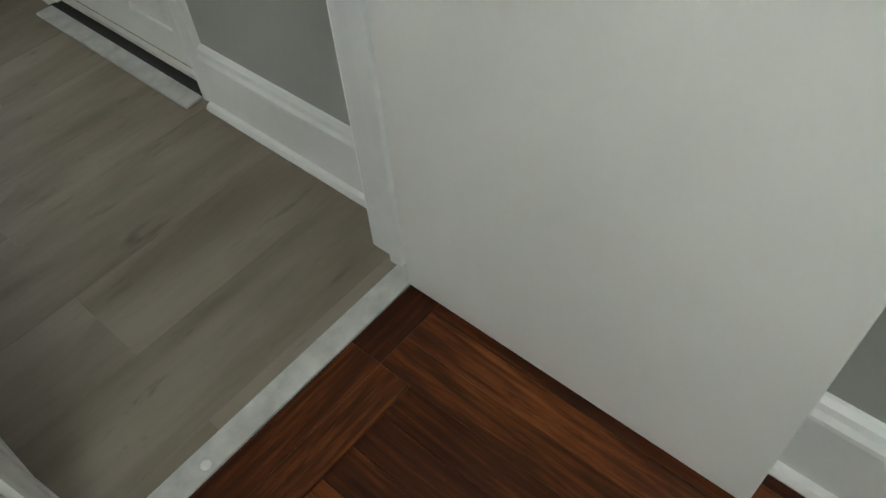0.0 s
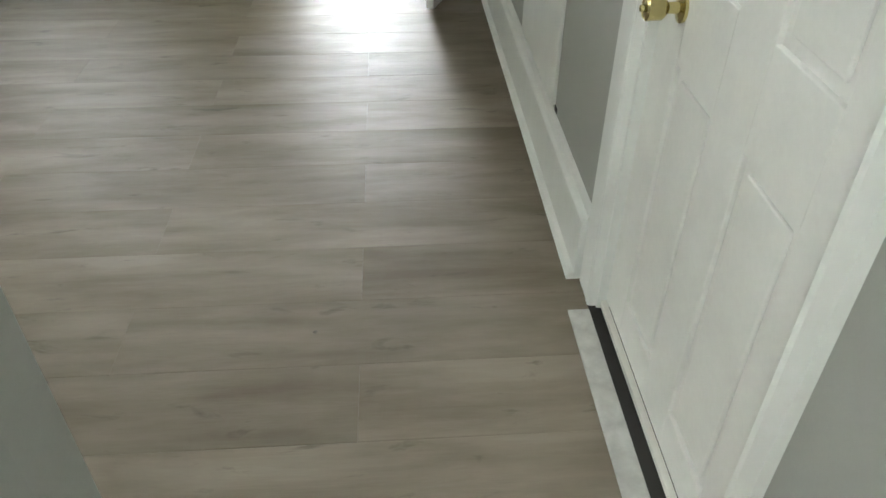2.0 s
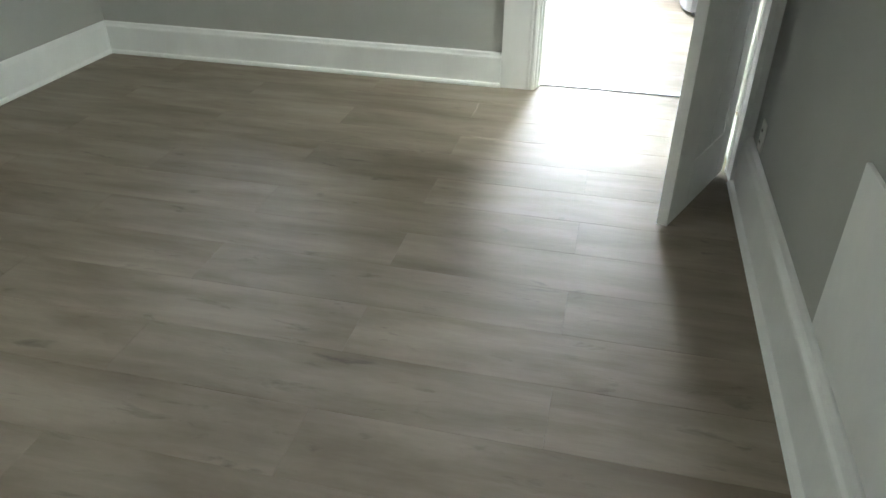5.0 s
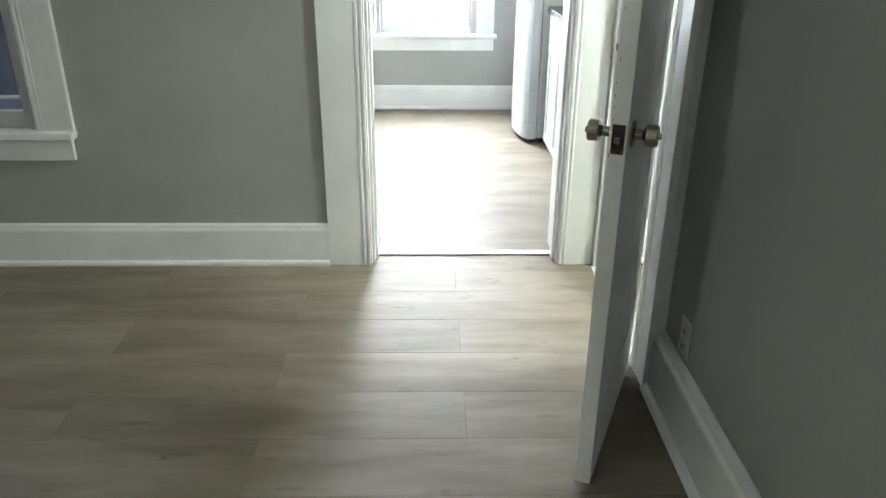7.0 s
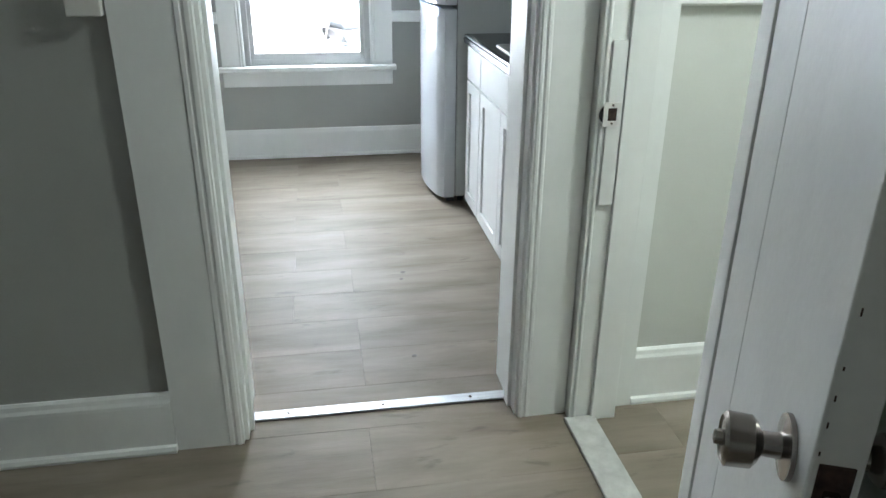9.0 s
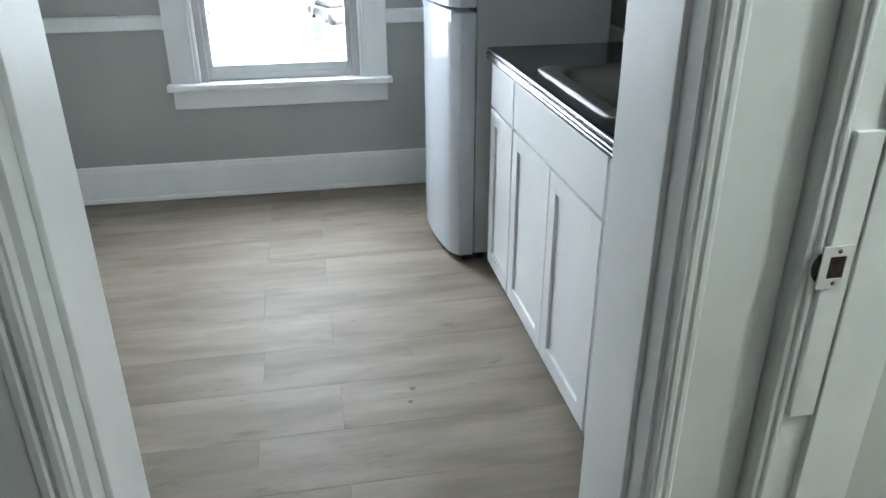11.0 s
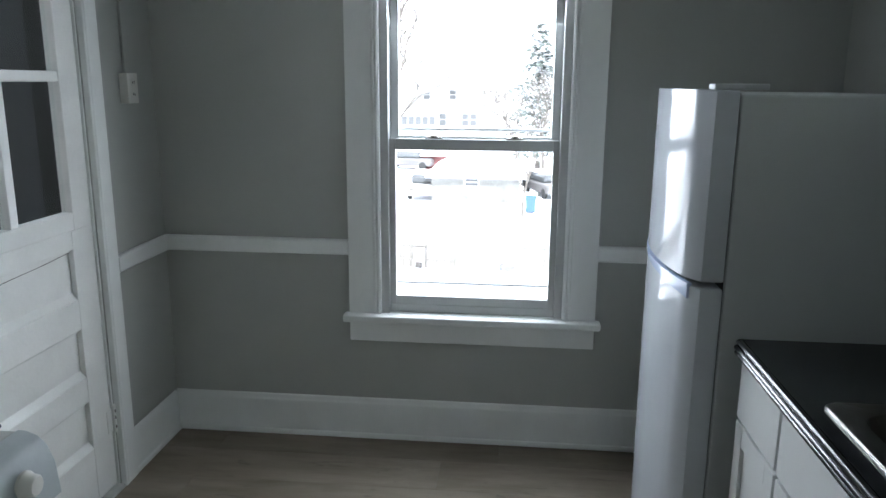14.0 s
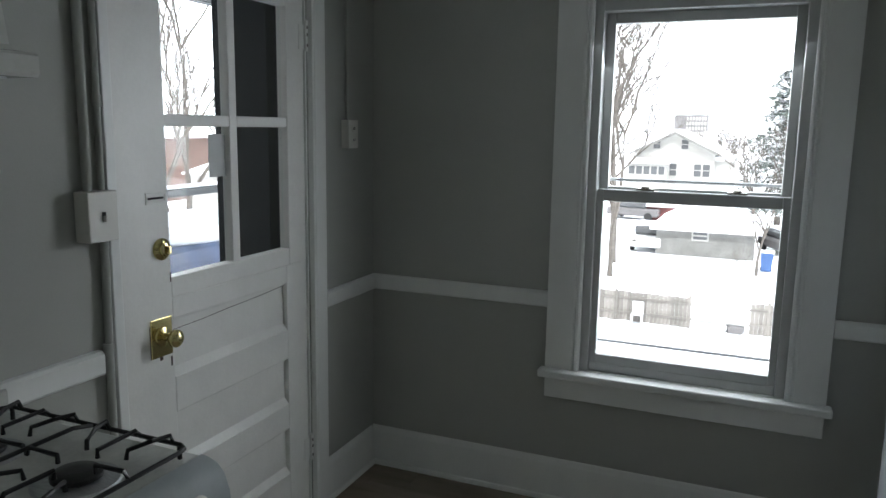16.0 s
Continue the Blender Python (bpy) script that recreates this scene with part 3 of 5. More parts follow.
# strike plate and painted-over mortise on the far bathroom jamb
sp = thing("strike_plate", (1.193, -0.046, 0.917), "bright strike plate screwed to the painted jamb", "strike plate")
pl = bmesh.new()
for a in ((1.171, 0.917, 1.183, 0.979), (1.207, 0.917, 1.217, 0.979), (1.183, 0.917, 1.207, 0.931), (1.183, 0.964, 1.207, 0.979)):
    bx(pl, a[0], -0.0475, a[1], a[2], -0.0445, a[3])
part("plate", pl, STRIKE, sp)
part("latch_hole", box(1.1825, -0.0452, 0.9305, 1.2075, -0.0447, 0.9645), RUST, sp, "dark rusty hole of the strike plate")
for z in (0.9245, 0.9715):
    part("screw", lathe(bmesh.new(), side(1.195, -0.0475, z, 0, -1), [(0.0035, 0), (0.003, 0.0008), (0.001, 0.001)], 10), STEEL, sp)
part("mortise", lathe(bmesh.new(), side(1.186, -0.0440, 0.948, 0, -1), [(0.026, 0), (0.0255, 0.0004), (0.010, 0.0005)], 24), HOLE, sp, "dark round mortise behind the plate")
solid("jamb_patch", box(1.182, -0.0435, 0.70, 1.222, -0.0342, 1.132, 0.002), TRIM, "painted filler strip let into the jamb", "door trim", kind="structure")

# entry door, open flat along the hall
entry = thing("entry_door", (1.02, -5.31, 0.012), "plain flat white painted entry door standing open", "door", kind="structure")
part("slab", box(1.022, -6.07, 0.012, 1.060, -5.306, 2.03, 0.002), SLAB, entry)
for z in (0.28, 1.75):
    part("hinge", cyl(bmesh.new(), (1.064, -5.303, z - 0.045), (1.064, -5.303, z + 0.045), 0.007, seg=12), STEEL, entry)

# closed closet door with six panels
closet = thing("closet_door", (1.21, -4.02, 0.03), "closed white six-panel closet door with a brass knob", "door", kind="structure")
core = box(1.214, -4.408, 0.034, 1.232, -3.632, 2.03)
part("leaf", core, DOORW, closet)
fb = bmesh.new()
for y0, y1, z0, z1 in ((-4.408, -4.30, 0.034, 2.03), (-4.10, -3.965, 0.034, 2.03), (-3.765, -3.632, 0.034, 2.03), (-4.30, -4.10, 0.034, 0.14), (-3.965, -3.765, 0.034, 0.14), (-4.30, -4.10, 0.76, 0.94), (-3.965, -3.765, 0.76, 0.94), (-4.30, -4.10, 1.52, 1.64), (-3.965, -3.765, 1.52, 1.64), (-4.30, -4.10, 1.90, 2.03), (-3.965, -3.765, 1.90, 2.03)):
    bx(fb, 1.203, y0, z0, 1.2145, y1, z1, 0.0025)
part("stiles_and_rails", fb, DOORW, closet)
for y0, y1 in ((-4.30, -4.10), (-3.965, -3.765)):
    for z0, z1 in ((0.14, 0.76), (0.94, 1.52), (1.64, 1.90)):
        part("panel", box(1.2065, y0 + 0.022, z0 + 0.022, 1.2150, y1 - 0.022, z1 - 0.022, 0.005), DOORW, closet)
# pale strip stands in for the bright highlight along the door's foot
part("foot_highlight", box(1.186, -4.405, 0.016, 1.2032, -3.635, 0.034, 0.002), PLASTIC, closet, "pale strip along the foot, coloured as a highlight line")
part("knob", lathe(bmesh.new(), side(1.203, -3.742, 0.862, -1, 0), knob_profile(0.88), 30), BRASS, closet, "polished brass knob", False, True)
cl = bmesh.new()
for y0, y1 in ((-4.42, -4.408), (-3.632, -3.62)):
    bx(cl, 1.180, y0, 0, 1.30, y1, 2.05)
trim("jamb_closet", cl, "white painted closet door lining", "closet jambs")

# back door with four visible panes over horizontal panels
back = thing("back_door", (-0.93, 1.95, 0.02), "worn white back door with panes above horizontal panels", "door", kind="structure")
X0, X1 = -0.972, -0.930
ds = bmesh.new()
for y0, y1, z0, z1 in ((1.490, 1.700, 0.02, 2.05), (2.305, 2.412, 1.05, 2.05), (2.285, 2.412, 0.02, 1.05), (1.700, 2.305, 1.975, 2.05), (1.700, 2.305, 1.05, 1.112), (1.700, 2.285, 0.985, 1.05), (1.700, 2.285, 0.693, 0.805), (1.700, 2.285, 0.416, 0.514), (1.700, 2.285, 0.02, 0.234)):
    bx(ds, X0, y0, z0, X1, y1, z1, 0.003)
part("stiles_and_rails", ds, DOORW, back)
for z0, z1 in ((0.805, 0.985), (0.514, 0.693), (0.234, 0.416)):
    pn = part("panel", box(X0 + 0.010, 1.698, z0 - 0.002, X1 - 0.020, 2.287, z1 + 0.002), DOORW, back)
    mb = bmesh.new()
    # sloping ledge along the foot, small quarter round along the head
    prism = [(X1 - 0.021, z0 + 0.026), (X1 - 0.003, z0 + 0.0005), (X1 - 0.021, z0 + 0.0005)]
    ends_ = [[mb.verts.new((x, y, z)) for x, z in prism] for y in (1.7005, 2.2845)]
    for k in range(3):
        mb.faces.new((ends_[0][k], ends_[0][(k + 1) % 3], ends_[1][(k + 1) % 3], ends_[1][k]))
    mb.faces.new(ends_[0][::-1])
    mb.faces.new(ends_[1])
    bx(mb, X1 - 0.021, 1.7005, z1 - 0.008, X1 - 0.010, 2.2845, z1 - 0.0005, 0.003)
    part("panel_moulding", mb, DOORW, pn)
mu = box(X0 + 0.004, 1.988, 1.112, X1 - 0.002, 2.026, 1.975, 0.004)
bx(mu, X0 + 0.004, 1.700, 1.553, X1 - 0.003, 1.988, 1.588, 0.004)
bx(mu, X0 + 0.004, 2.026, 1.553, X1 - 0.003, 2.305, 1.588, 0.004)
part("muntin", mu, DOORW, back)
for y0, y1 in ((1.698, 1.990), (2.024, 2.307)):
    for z0, z1 in ((1.110, 1.555), (1.586, 1.977)):
        p = part("pane", box(-0.956, y0, z0, -0.952, y1, z1), GLASS, back)
        p.visible_shadow = False
part("deadbolt", lathe(bmesh.new(), side(X1, 1.664, 1.202, 1, 0), [(0.032, 0), (0.032, 0.006), (0.026, 0.010), (0.020, 0.012), (0.0195, 0.020), (0.012, 0.023)], 30), BRASS, back, "brass deadbolt rose", False, True)
tb = box(X1 + 0.022, 1.6585, 1.190, X1 + 0.036, 1.6695, 1.214, 0.003)
part("thumb_turn", tb, BRASS, back)
part("knob_plate", box(X1, 1.607, 0.884, X1 + 0.004, 1.690, 1.000, 0.0018), BRASS, back, "brass knob backplate")
part("knob", lathe(bmesh.new(), side(X1 + 0.004, 1.650, 0.945, 1, 0), [(0.030, 0), (0.028, 0.006), (0.012, 0.010), (0.011, 0.030), (0.020, 0.036), (0.026, 0.046), (0.026, 0.056), (0.018, 0.064), (0.006, 0.066)], 30), BRASS, back, "brass knob", False, True)
cs = box(X1, 1.612, 1.334, X1 + 0.004, 1.690, 1.341, 0.001)
bx(cs, X1, 1.612, 1.360, X1 + 0.004, 1.690, 1.367, 0.001)
bx(cs, X1, 1.612, 1.341, X1 + 0.004, 1.618, 1.360, 0.001)
bx(cs, X1, 1.684, 1.341, X1 + 0.004, 1.690, 1.360, 0.001)
part("chain_slot", cs, DOORW, back)
part("chain_groove", box(X1 + 0.0001, 1.622, 1.3475, X1 + 0.0012, 1.682, 1.3535), HOLE, back, "dark groove of the chain slot")
for y0, z0, y1, z1 in ((1.705, 0.945, 1.99, 0.957), (1.99, 0.957, 2.29, 0.972)):
    part("paint_crack", tube(bmesh.new(), [(X1 - 0.0198, y0, z0), (X1 - 0.0198, 0.5 * (y0 + y1), 0.5 * (z0 + z1) - 0.002), (X1 - 0.0198, y1, z1)], 0.0011, 5), RUST, back, "thin crack across the top panel")
for y0, z0, w_, h_ in ((1.604, 0.884, 0.0028, 0.10), (1.640, 0.872, 0.012, 0.011), (1.684, 0.845, 0.006, 0.030), (1.694, 1.10, 0.004, 0.03)):
    part("paint_chip", box(X1 + 0.0001, y0, z0, X1 + 0.0009, y0 + w_, z0 + h_), RUST, back, "chipped paint showing dark wood")
for z in (0.285, 1.88):
    hb = bmesh.new()
    cyl(hb, (X1 + 0.010, 2.418, z - 0.05), (X1 + 0.010, 2.418, z + 0.05), 0.0065, seg=12)
    lathe(hb, Matrix.Translation((X1 + 0.010, 2.418, z + 0.05)), [(0.008, 0), (0.008, 0.006), (0.003, 0.012)], 12)
    bx(hb, X1, 2.382, z - 0.045, X1 + 0.003, 2.414, z + 0.045, 0.001)
    hg = part("hinge", hb, DOORW, back)
    for dz in (-0.034, 0.004, 0.030):
        part("rust_spot", box(X1 + 0.0150, 2.4145, z + dz, X1 + 0.0172, 2.4205, z + dz + 0.011, 0.001), RUST, hg, "dark rust showing through the paint")
part("glass_card", box(-0.9515, 1.905, 1.395, -0.9505, 1.985, 1.530), FRIDGE_SIDE, back, "grey card stuck to a pane")
bl = bmesh.new()
for y0, y1 in ((1.4855, 1.489), (2.4125, 2.42)):
    bx(bl, -1.04, y0, 0, -0.922, y1, 2.06)
trim("jamb_back_door", bl, "white painted back door lining", "back door jambs")
solid("threshold_back_door", box(-1.05, 1.487, 0.0, -0.90, 2.42, 0.014, 0.004), PAINTED_STRIP, "worn pale threshold under the back door", "threshold", kind="structure")

# ---------------------------------------------------------------- thresholds
kt = box(0.199, 0.098, 0.0, 0.997, 0.142, 0.0075, 0.003)
solid("threshold_kitchen", kt, ALU, "brushed metal strip across the kitchen doorway", "threshold", kind="structure")
for px in (0.31, 0.60, 0.88):
    solid("screw", lathe(bmesh.new(), Matrix.Translation((px, 0.12, 0.0072)), [(0.006, 0), (0.005, 0.0015), (0.002, 0.002)], 12), STEEL, "small screw in the metal threshold", "screw", "threshold screws", round_=True)
solid("threshold_bathroom", box(1.142, -0.815, 0.0, 1.238, -0.034, 0.010, 0.004), PAINTED_STRIP, "scuffed white threshold at the bathroom doorway", "threshold", kind="structure")
solid("threshold_closet", box(1.100, -4.422, 0.0, 1.158, -3.640, 0.009, 0.003), PAINTED_STRIP, "worn pale metal strip before the closet door", "threshold", kind="structure")
# dark strip puts the shade of the door gap into colour
solid("closet_gap_shade", box(1.158, -4.408, -0.004, 1.232, -3.632, 0.003), UNDER, "dark strip under the closet door, coloured as the gap's shade", "threshold", kind="structure")
et = box(0.275, -5.272, 0.0, 1.062, -5.247, 0.006, 0.002)
bx(et, 0.275, -5.305, 0.0, 1.062, -5.272, 0.0085, 0.0015)
solid("threshold_entry", et, PAINTED_STRIP, "worn pale stone-like threshold at the entry", "threshold", kind="structure")
solid("paint_blob", lathe(bmesh.new(), Matrix.Translation((0.487, -5.285, 0.008)), [(0.011, 0), (0.009, 0.003), (0.003, 0.005)], 12), TRIM, "dried white paint drop on the threshold", "paint drop", round_=True)

# ---------------------------------------------------------------- small wall things in the room
ap = thing("access_panel", (1.18, -2.59, 0.24), "white painted square access panel on the wall", "access panel")
part("cover", box(1.166, -2.915, 0.240, 1.1795, -2.262, 0.690, 0.003), TRIM, ap)
part("chip", box(1.177, -2.945, 0.222, 1.1798, -2.915, 0.242, 0.001), HOLE, ap, "dark chipped hole at the corner")


def plate_outlet(name, m, label, sockets=True, depth=0.006, h=0.116, w=0.074):
    """A wall plate in its own frame: x across, z up, +y out of the wall."""
    t = thing(name, m, label, "outlet" if sockets else "switch")
    part("plate", box(-w / 2, 0, 0, w / 2, depth, h, 0.003), PLASTIC, t, "", True)
    if sockets:
        for z in (h * 0.30, h * 0.70):
            so = part("socket", lathe(bmesh.new(), Matrix.Translation((0, depth - 0.0005, z)) @ Matrix.Rotation(-math.pi / 2, 4, "X"), [(0.016, 0), (0.0155, 0.0022)], 20), PLASTIC, t, "", True)
            sl = box(-0.0065, 0.0015, -0.0055, -0.0045, 0.0032, 0.0055)
            bx(sl, 0.0045, 0.0015, -0.0045, 0.0065, 0.0032, 0.0045)
            bmesh.ops.translate(sl, verts=sl.verts, vec=(0, depth, z))
            part("slots", sl, HOLE, t, "", True)
    else:
        tg = box(-0.005, depth - 0.001, h / 2 - 0.012, 0.005, depth + 0.002, h / 2 + 0.012)
        part("toggle_slot", tg, HOLE, t, "", True)
        part("toggle", box(-0.004, depth, h / 2 - 0.012, 0.004, depth + 0.012, h / 2 + 0.002, 0.002), PLASTIC, t, "", True)
    return t


plate_outlet("wall_outlet", Matrix.Translation((1.18, -1.12, 0.232)) @ Matrix.Rotation(math.pi / 2, 4, "Z"), "ivory duplex outlet plate on the grey wall")
plate_outlet("light_switch", Matrix.Translation((-0.040, 0.02, 1.197)) @ Matrix.Rotation(math.pi, 4, "Z"), "ivory boxed light switch beside the doorway", False, 0.042)

# lamp holders on the ceilings, out of view, added to go with the point lamps
for nm, x, y in (("added_ceiling_lamp", -1.8, -3.6), ("added_ceiling_lamp", -0.2, -6.6), ("added_ceiling_lamp", 2.0, -0.75)):
    cl_ = thing(nm, (x, y, H - 0.06), "plain round ceiling lamp holder, unseen, added to match a point lamp", "ceiling lamp", "ceiling lamps")
    part("rose", lathe(bmesh.new(), Matrix.Translation((x, y, H - 0.06)), [(0.03, 0), (0.055, 0.03), (0.06, 0.06)], 20), PLASTIC, cl_, "", False, True)
    part("bulb_base", cyl(bmesh.new(), (x, y, H - 0.10), (x, y, H - 0.06), 0.014, seg=14), STEEL, cl_)

# bathroom supply pipes
pp = thing("supply_pipes", (1.80, 0.02, 0.0), "white painted supply pipes bending out of the wall", "pipe")
part("pipe", tube(bmesh.new(), [(1.70, 0.045, 0.372), (1.70, 0.0, 0.368), (1.715, -0.018, 0.36), (1.76, -0.02, 0.335), (1.98, -0.02, 0.335)], 0.009), TRIM, pp, "", False, True)
part("pipe", tube(bmesh.new(), [(1.665, 0.045, 0.305), (1.665, -0.01, 0.300), (1.68, -0.025, 0.285), (1.71, -0.028, 0.262), (1.84, -0.028, 0.255), (1.862, -0.028, 0.235), (1.858, -0.028, 0.12), (1.835, -0.028, 0.0)], 0.010), TRIM, pp, "", False, True)
for c in ((1.70, 0.038, 0.37), (1.665, 0.038, 0.303)):
    part("escutcheon", lathe(bmesh.new(), side(*c, 0, -1), [(0.019, 0), (0.017, 0.006), (0.010, 0.009)], 18), TRIM, pp, "", False, True)


# ---------------------------------------------------------------- kitchen: fridge
def curved_door(y0, y1, z0, z1, xe, xc, xb):
    """A refrigerator door: flat back at xb, bowed front (xc in the middle, xe at the sides), rounded edges."""
    bm = bmesh.new()
    n = 18
    loop = [(xb, y0), ]
    for k in range(n + 1):
        u = k / n
        s = 2 * u - 1
        edge = 0.018 * max(0.0, (abs(s) - 0.93) / 0.07) ** 2
        loop.append((xe + (xc - xe) * (1 - s * s) + edge, y0 + (y1 - y0) * u))
    loop.append((xb, y1))
    lo, hi = [[bm.verts.new((x, y, z)) for x, y in loop] for z in (z0, z1)]
    m = len(loop)
    for k in range(m):
        bm.faces.new((lo[k], lo[(k + 1) % m], hi[(k + 1) % m], hi[k]))
    caps = [bm.faces.new(lo[::-1]), bm.faces.new(hi)]
    edges = list({e for f in caps for e in f.edges})
    bmesh.ops.bevel(bm, geom=edges, offset=0.007, segments=3, profile=0.5, affect="EDGES")
    return bm


fridge = thing("refrigerator", (1.38, 2.28, 0.0), "white top-freezer refrigerator with bowed glossy doors", "refrigerator")
part("cabinet", box(1.165, 1.938, 0.035, 1.685, 2.622, 1.535, 0.006), FRIDGE_SIDE, fridge, "matt textured cabinet")
part("lower_door", curved_door(1.934, 2.626, 0.030, 1.014, 1.084, 1.036, 1.1605), FRIDGE, fridge, "", False, True)
part("freezer_door", curved_door(1.934, 2.626, 1.030, 1.546, 1.084, 1.036, 1.1605), FRIDGE, fridge, "", False, True)
part("door_gasket", box(1.1605, 1.944, 0.06, 1.165, 2.616, 1.54, 0.002), GASKET, fridge, "dark rubber door gasket")
GRIP = mat("pale_blue_grip_film", (0.45, 0.52, 0.68), 0.2, var=0.04)
g = bmesh.new()
rings = []
for k in range(15):
    u = 0.045 + 0.925 * k / 14
    x = 1.084 + (1.036 - 1.084) * (1 - (1 - 2 * u) ** 2) - 0.003
    y = 1.934 + 0.692 * u
    drop = 0.040 - 0.030 * (k / 14) ** 0.8
    rings.append([g.verts.new(c) for c in ((x + 0.0005, y, 1.017 - drop), (x - 0.001, y, 1.019), (x + 0.012, y, 1.021), (x + 0.012, y, 1.013 - drop))])
for a, b in zip(rings, rings[1:]):
    for k in range(4):
        g.faces.new((a[k], a[(k + 1) % 4], b[(k + 1) % 4], b[k]))
g.faces.new(rings[0][::-1])
g.faces.new(rings[-1])
part("door_grip", g, GRIP, fridge, "crescent grip still wearing pale blue film", False, True)
hc = box(1.10, 1.955, 1.5465, 1.24, 2.02, 1.562, 0.004)
part("hinge_cover", hc, FRIDGE_SIDE, fridge)
part("badge", box(1.0745, 1.975, 1.430, 1.0785, 2.02, 1.452, 0.002), STEEL, fridge, "small metal badge")
part("kick_grille", box(1.12, 1.95, 0.004, 1.16, 2.61, 0.05, 0.002), GASKET, fridge, "dark kick grille")
for fx, fy in ((1.2, 1.98), (1.2, 2.58), (1.64, 1.98), (1.64, 2.58)):
    part("foot", cyl(bmesh.new(), (fx, fy, 0.0), (fx, fy, 0.036), 0.016, seg=12), GASKET, fridge)

# ---------------------------------------------------------------- kitchen: base units, worktop, sink
FX = 1.214


def shaker(bm, y0, y1, z0, z1, x=FX, rail_=0.055):
    """A door with a sunk panel, facing -x."""
    for a, b, c, d in ((y0, y0 + rail_, z0, z1), (y1 - rail_, y1, z0, z1), (y0 + rail_, y1 - rail_, z0, z0 + rail_), (y0 + rail_, y1 - rail_, z1 - rail_, z1)):
        bx(bm, x - 0.019, a, c, x, b, d, 0.0016)
    bx(bm, x - 0.009, y0 + rail_ - 0.003, z0 + rail_ - 0.003, x - 0.001, y1 - rail_ + 0.003, z1 - rail_ + 0.003)
    return bm


def base_unit(y0, y1, doors, label):
    u = thing("base_cabinet", (1.5, 0.5 * (y0 + y1), 0), label, "cabinet", "base cabinets under the worktop")
    bd = bmesh.new()
    for a in ((FX, y0 + 0.001, 0.10, 1.815, y0 + 0.019, 0.868), (FX, y1 - 0.019, 0.10, 1.815, y1 - 0.001, 0.868), (FX, y0 + 0.019, 0.10, 1.815, y1 - 0.019, 0.118), (1.80, y0 + 0.019, 0.118, 1.815, y1 - 0.019, 0.868), (FX, y0 + 0.019, 0.118, FX + 0.018, y1 - 0.019, 0.868)):
        bx(bd, *a)
    part("body", bd, CAB, u)
    part("plinth", box(FX + 0.07, y0 + 0.001, 0, 1.80, y1 - 0.001, 0.10), CAB, u)
    part("drawer_front", box(FX - 0.019, y0 + 0.006, 0.698, FX, y1 - 0.006, 0.852, 0.002), CAB, u)
    for a, b in doors:
        part("door", shaker(bmesh.new(), a, b, 0.062, 0.688), CAB, u)
    return u


base_unit(1.520, 1.825, [(1.527, 1.819)], "white shaker base cabinet with a drawer and door")
base_unit(0.715, 1.518, [(0.722, 1.113), (1.119, 1.511)], "white shaker sink cabinet with two doors")
base_unit(0.300, 0.713, [(0.307, 0.707)], "white shaker base cabinet with a drawer and door")

wt = thing("worktop", (1.49, 1.0, 0.868), "glossy black speckled laminate worktop with ridged front edge", "worktop")
SY0, SY1, SX0, SX1 = 0.850, 1.415, 1.255, 1.690
top = bmesh.new()
for a, b, c, d in ((1.192, 0.295, SX0, 1.832), (SX1, 0.295, 1.805, 1.832), (SX0, 0.295, SX1, SY0), (SX0, SY1, SX1, 1.832)):
    bx(top, a, b, 0.872, c, d, 0.908)
part("slab", top, STONE, wt)
for k, (z, x, r) in enumerate(((0.8995, 1.188, 0.0085), (0.8855, 1.182, 0.0075), (0.8725, 1.184, 0.0075))):
    e = bmesh.new()
    cyl(e, (x, 0.295, z), (x, 1.832, z), r, seg=14)
    bx(e, x, 0.295, z - r, 1.194, 1.832, z + r)
    part("front_bead", e, STONE, wt, "", False, True)
for k, z in enumerate((0.8995, 0.8855, 0.8725)):
    e = bmesh.new()
    cyl(e, (1.188, 1.834, z), (1.80, 1.834, z), 0.0075, seg=14)
    part("end_bead", e, STONE, wt, "", False, True)
part("backsplash", box(1.790, 0.295, 0.9085, 1.815, 1.832, 0.992, 0.007), STONE, wt)

sink = thing("sink", (1.47, 1.13, 0.9), "stainless steel single-bowl sink set into the worktop", "sink")


def rounded_rect(x0, y0, x1, y1, r, n=6):
    pts = []
    for cx, cy, a0 in ((x1 - r, y1 - r, 0), (x0 + r, y1 - r, 90), (x0 + r, y0 + r, 180), (x1 - r, y0 + r, 270)):
        for k in range(n + 1):
            a = radians(a0 + 90 * k / n)
            pts.append((cx + r * math.cos(a), cy + r * math.sin(a)))
    return pts


sb = bmesh.new()
levels = [(1.236, 0.832, 1.712, 1.433, 0.035, 0.908), (1.236, 0.832, 1.712, 1.433, 0.035, 0.912), (1.240, 0.836, 1.708, 1.429, 0.035, 0.9155), (1.285, 0.862, 1.640, 1.403, 0.07, 0.9135), (1.291, 0.868, 1.634, 1.397, 0.075, 0.908), (1.300, 0.878, 1.626, 1.388, 0.08, 0.86), (1.312, 0.890, 1.614, 1.376, 0.09, 0.755), (1.335, 0.912, 1.592, 1.354, 0.10, 0.738), (1.42, 1.09, 1.50, 1.18, 0.03, 0.732)]
rings = [[sb.verts.new((x, y, z)) for x, y in rounded_rect(a, b, c, d, r)] for a, b, c, d, r, z in levels]
for a, b in zip(rings, rings[1:]):
    for k in range(len(a)):
        sb.faces.new((a[k], a[(k + 1) % len(a)], b[(k + 1) % len(a)], b[k]))
sb.faces.new(rings[-1])
part("bowl", sb, SINKM, sink, "", False, True)
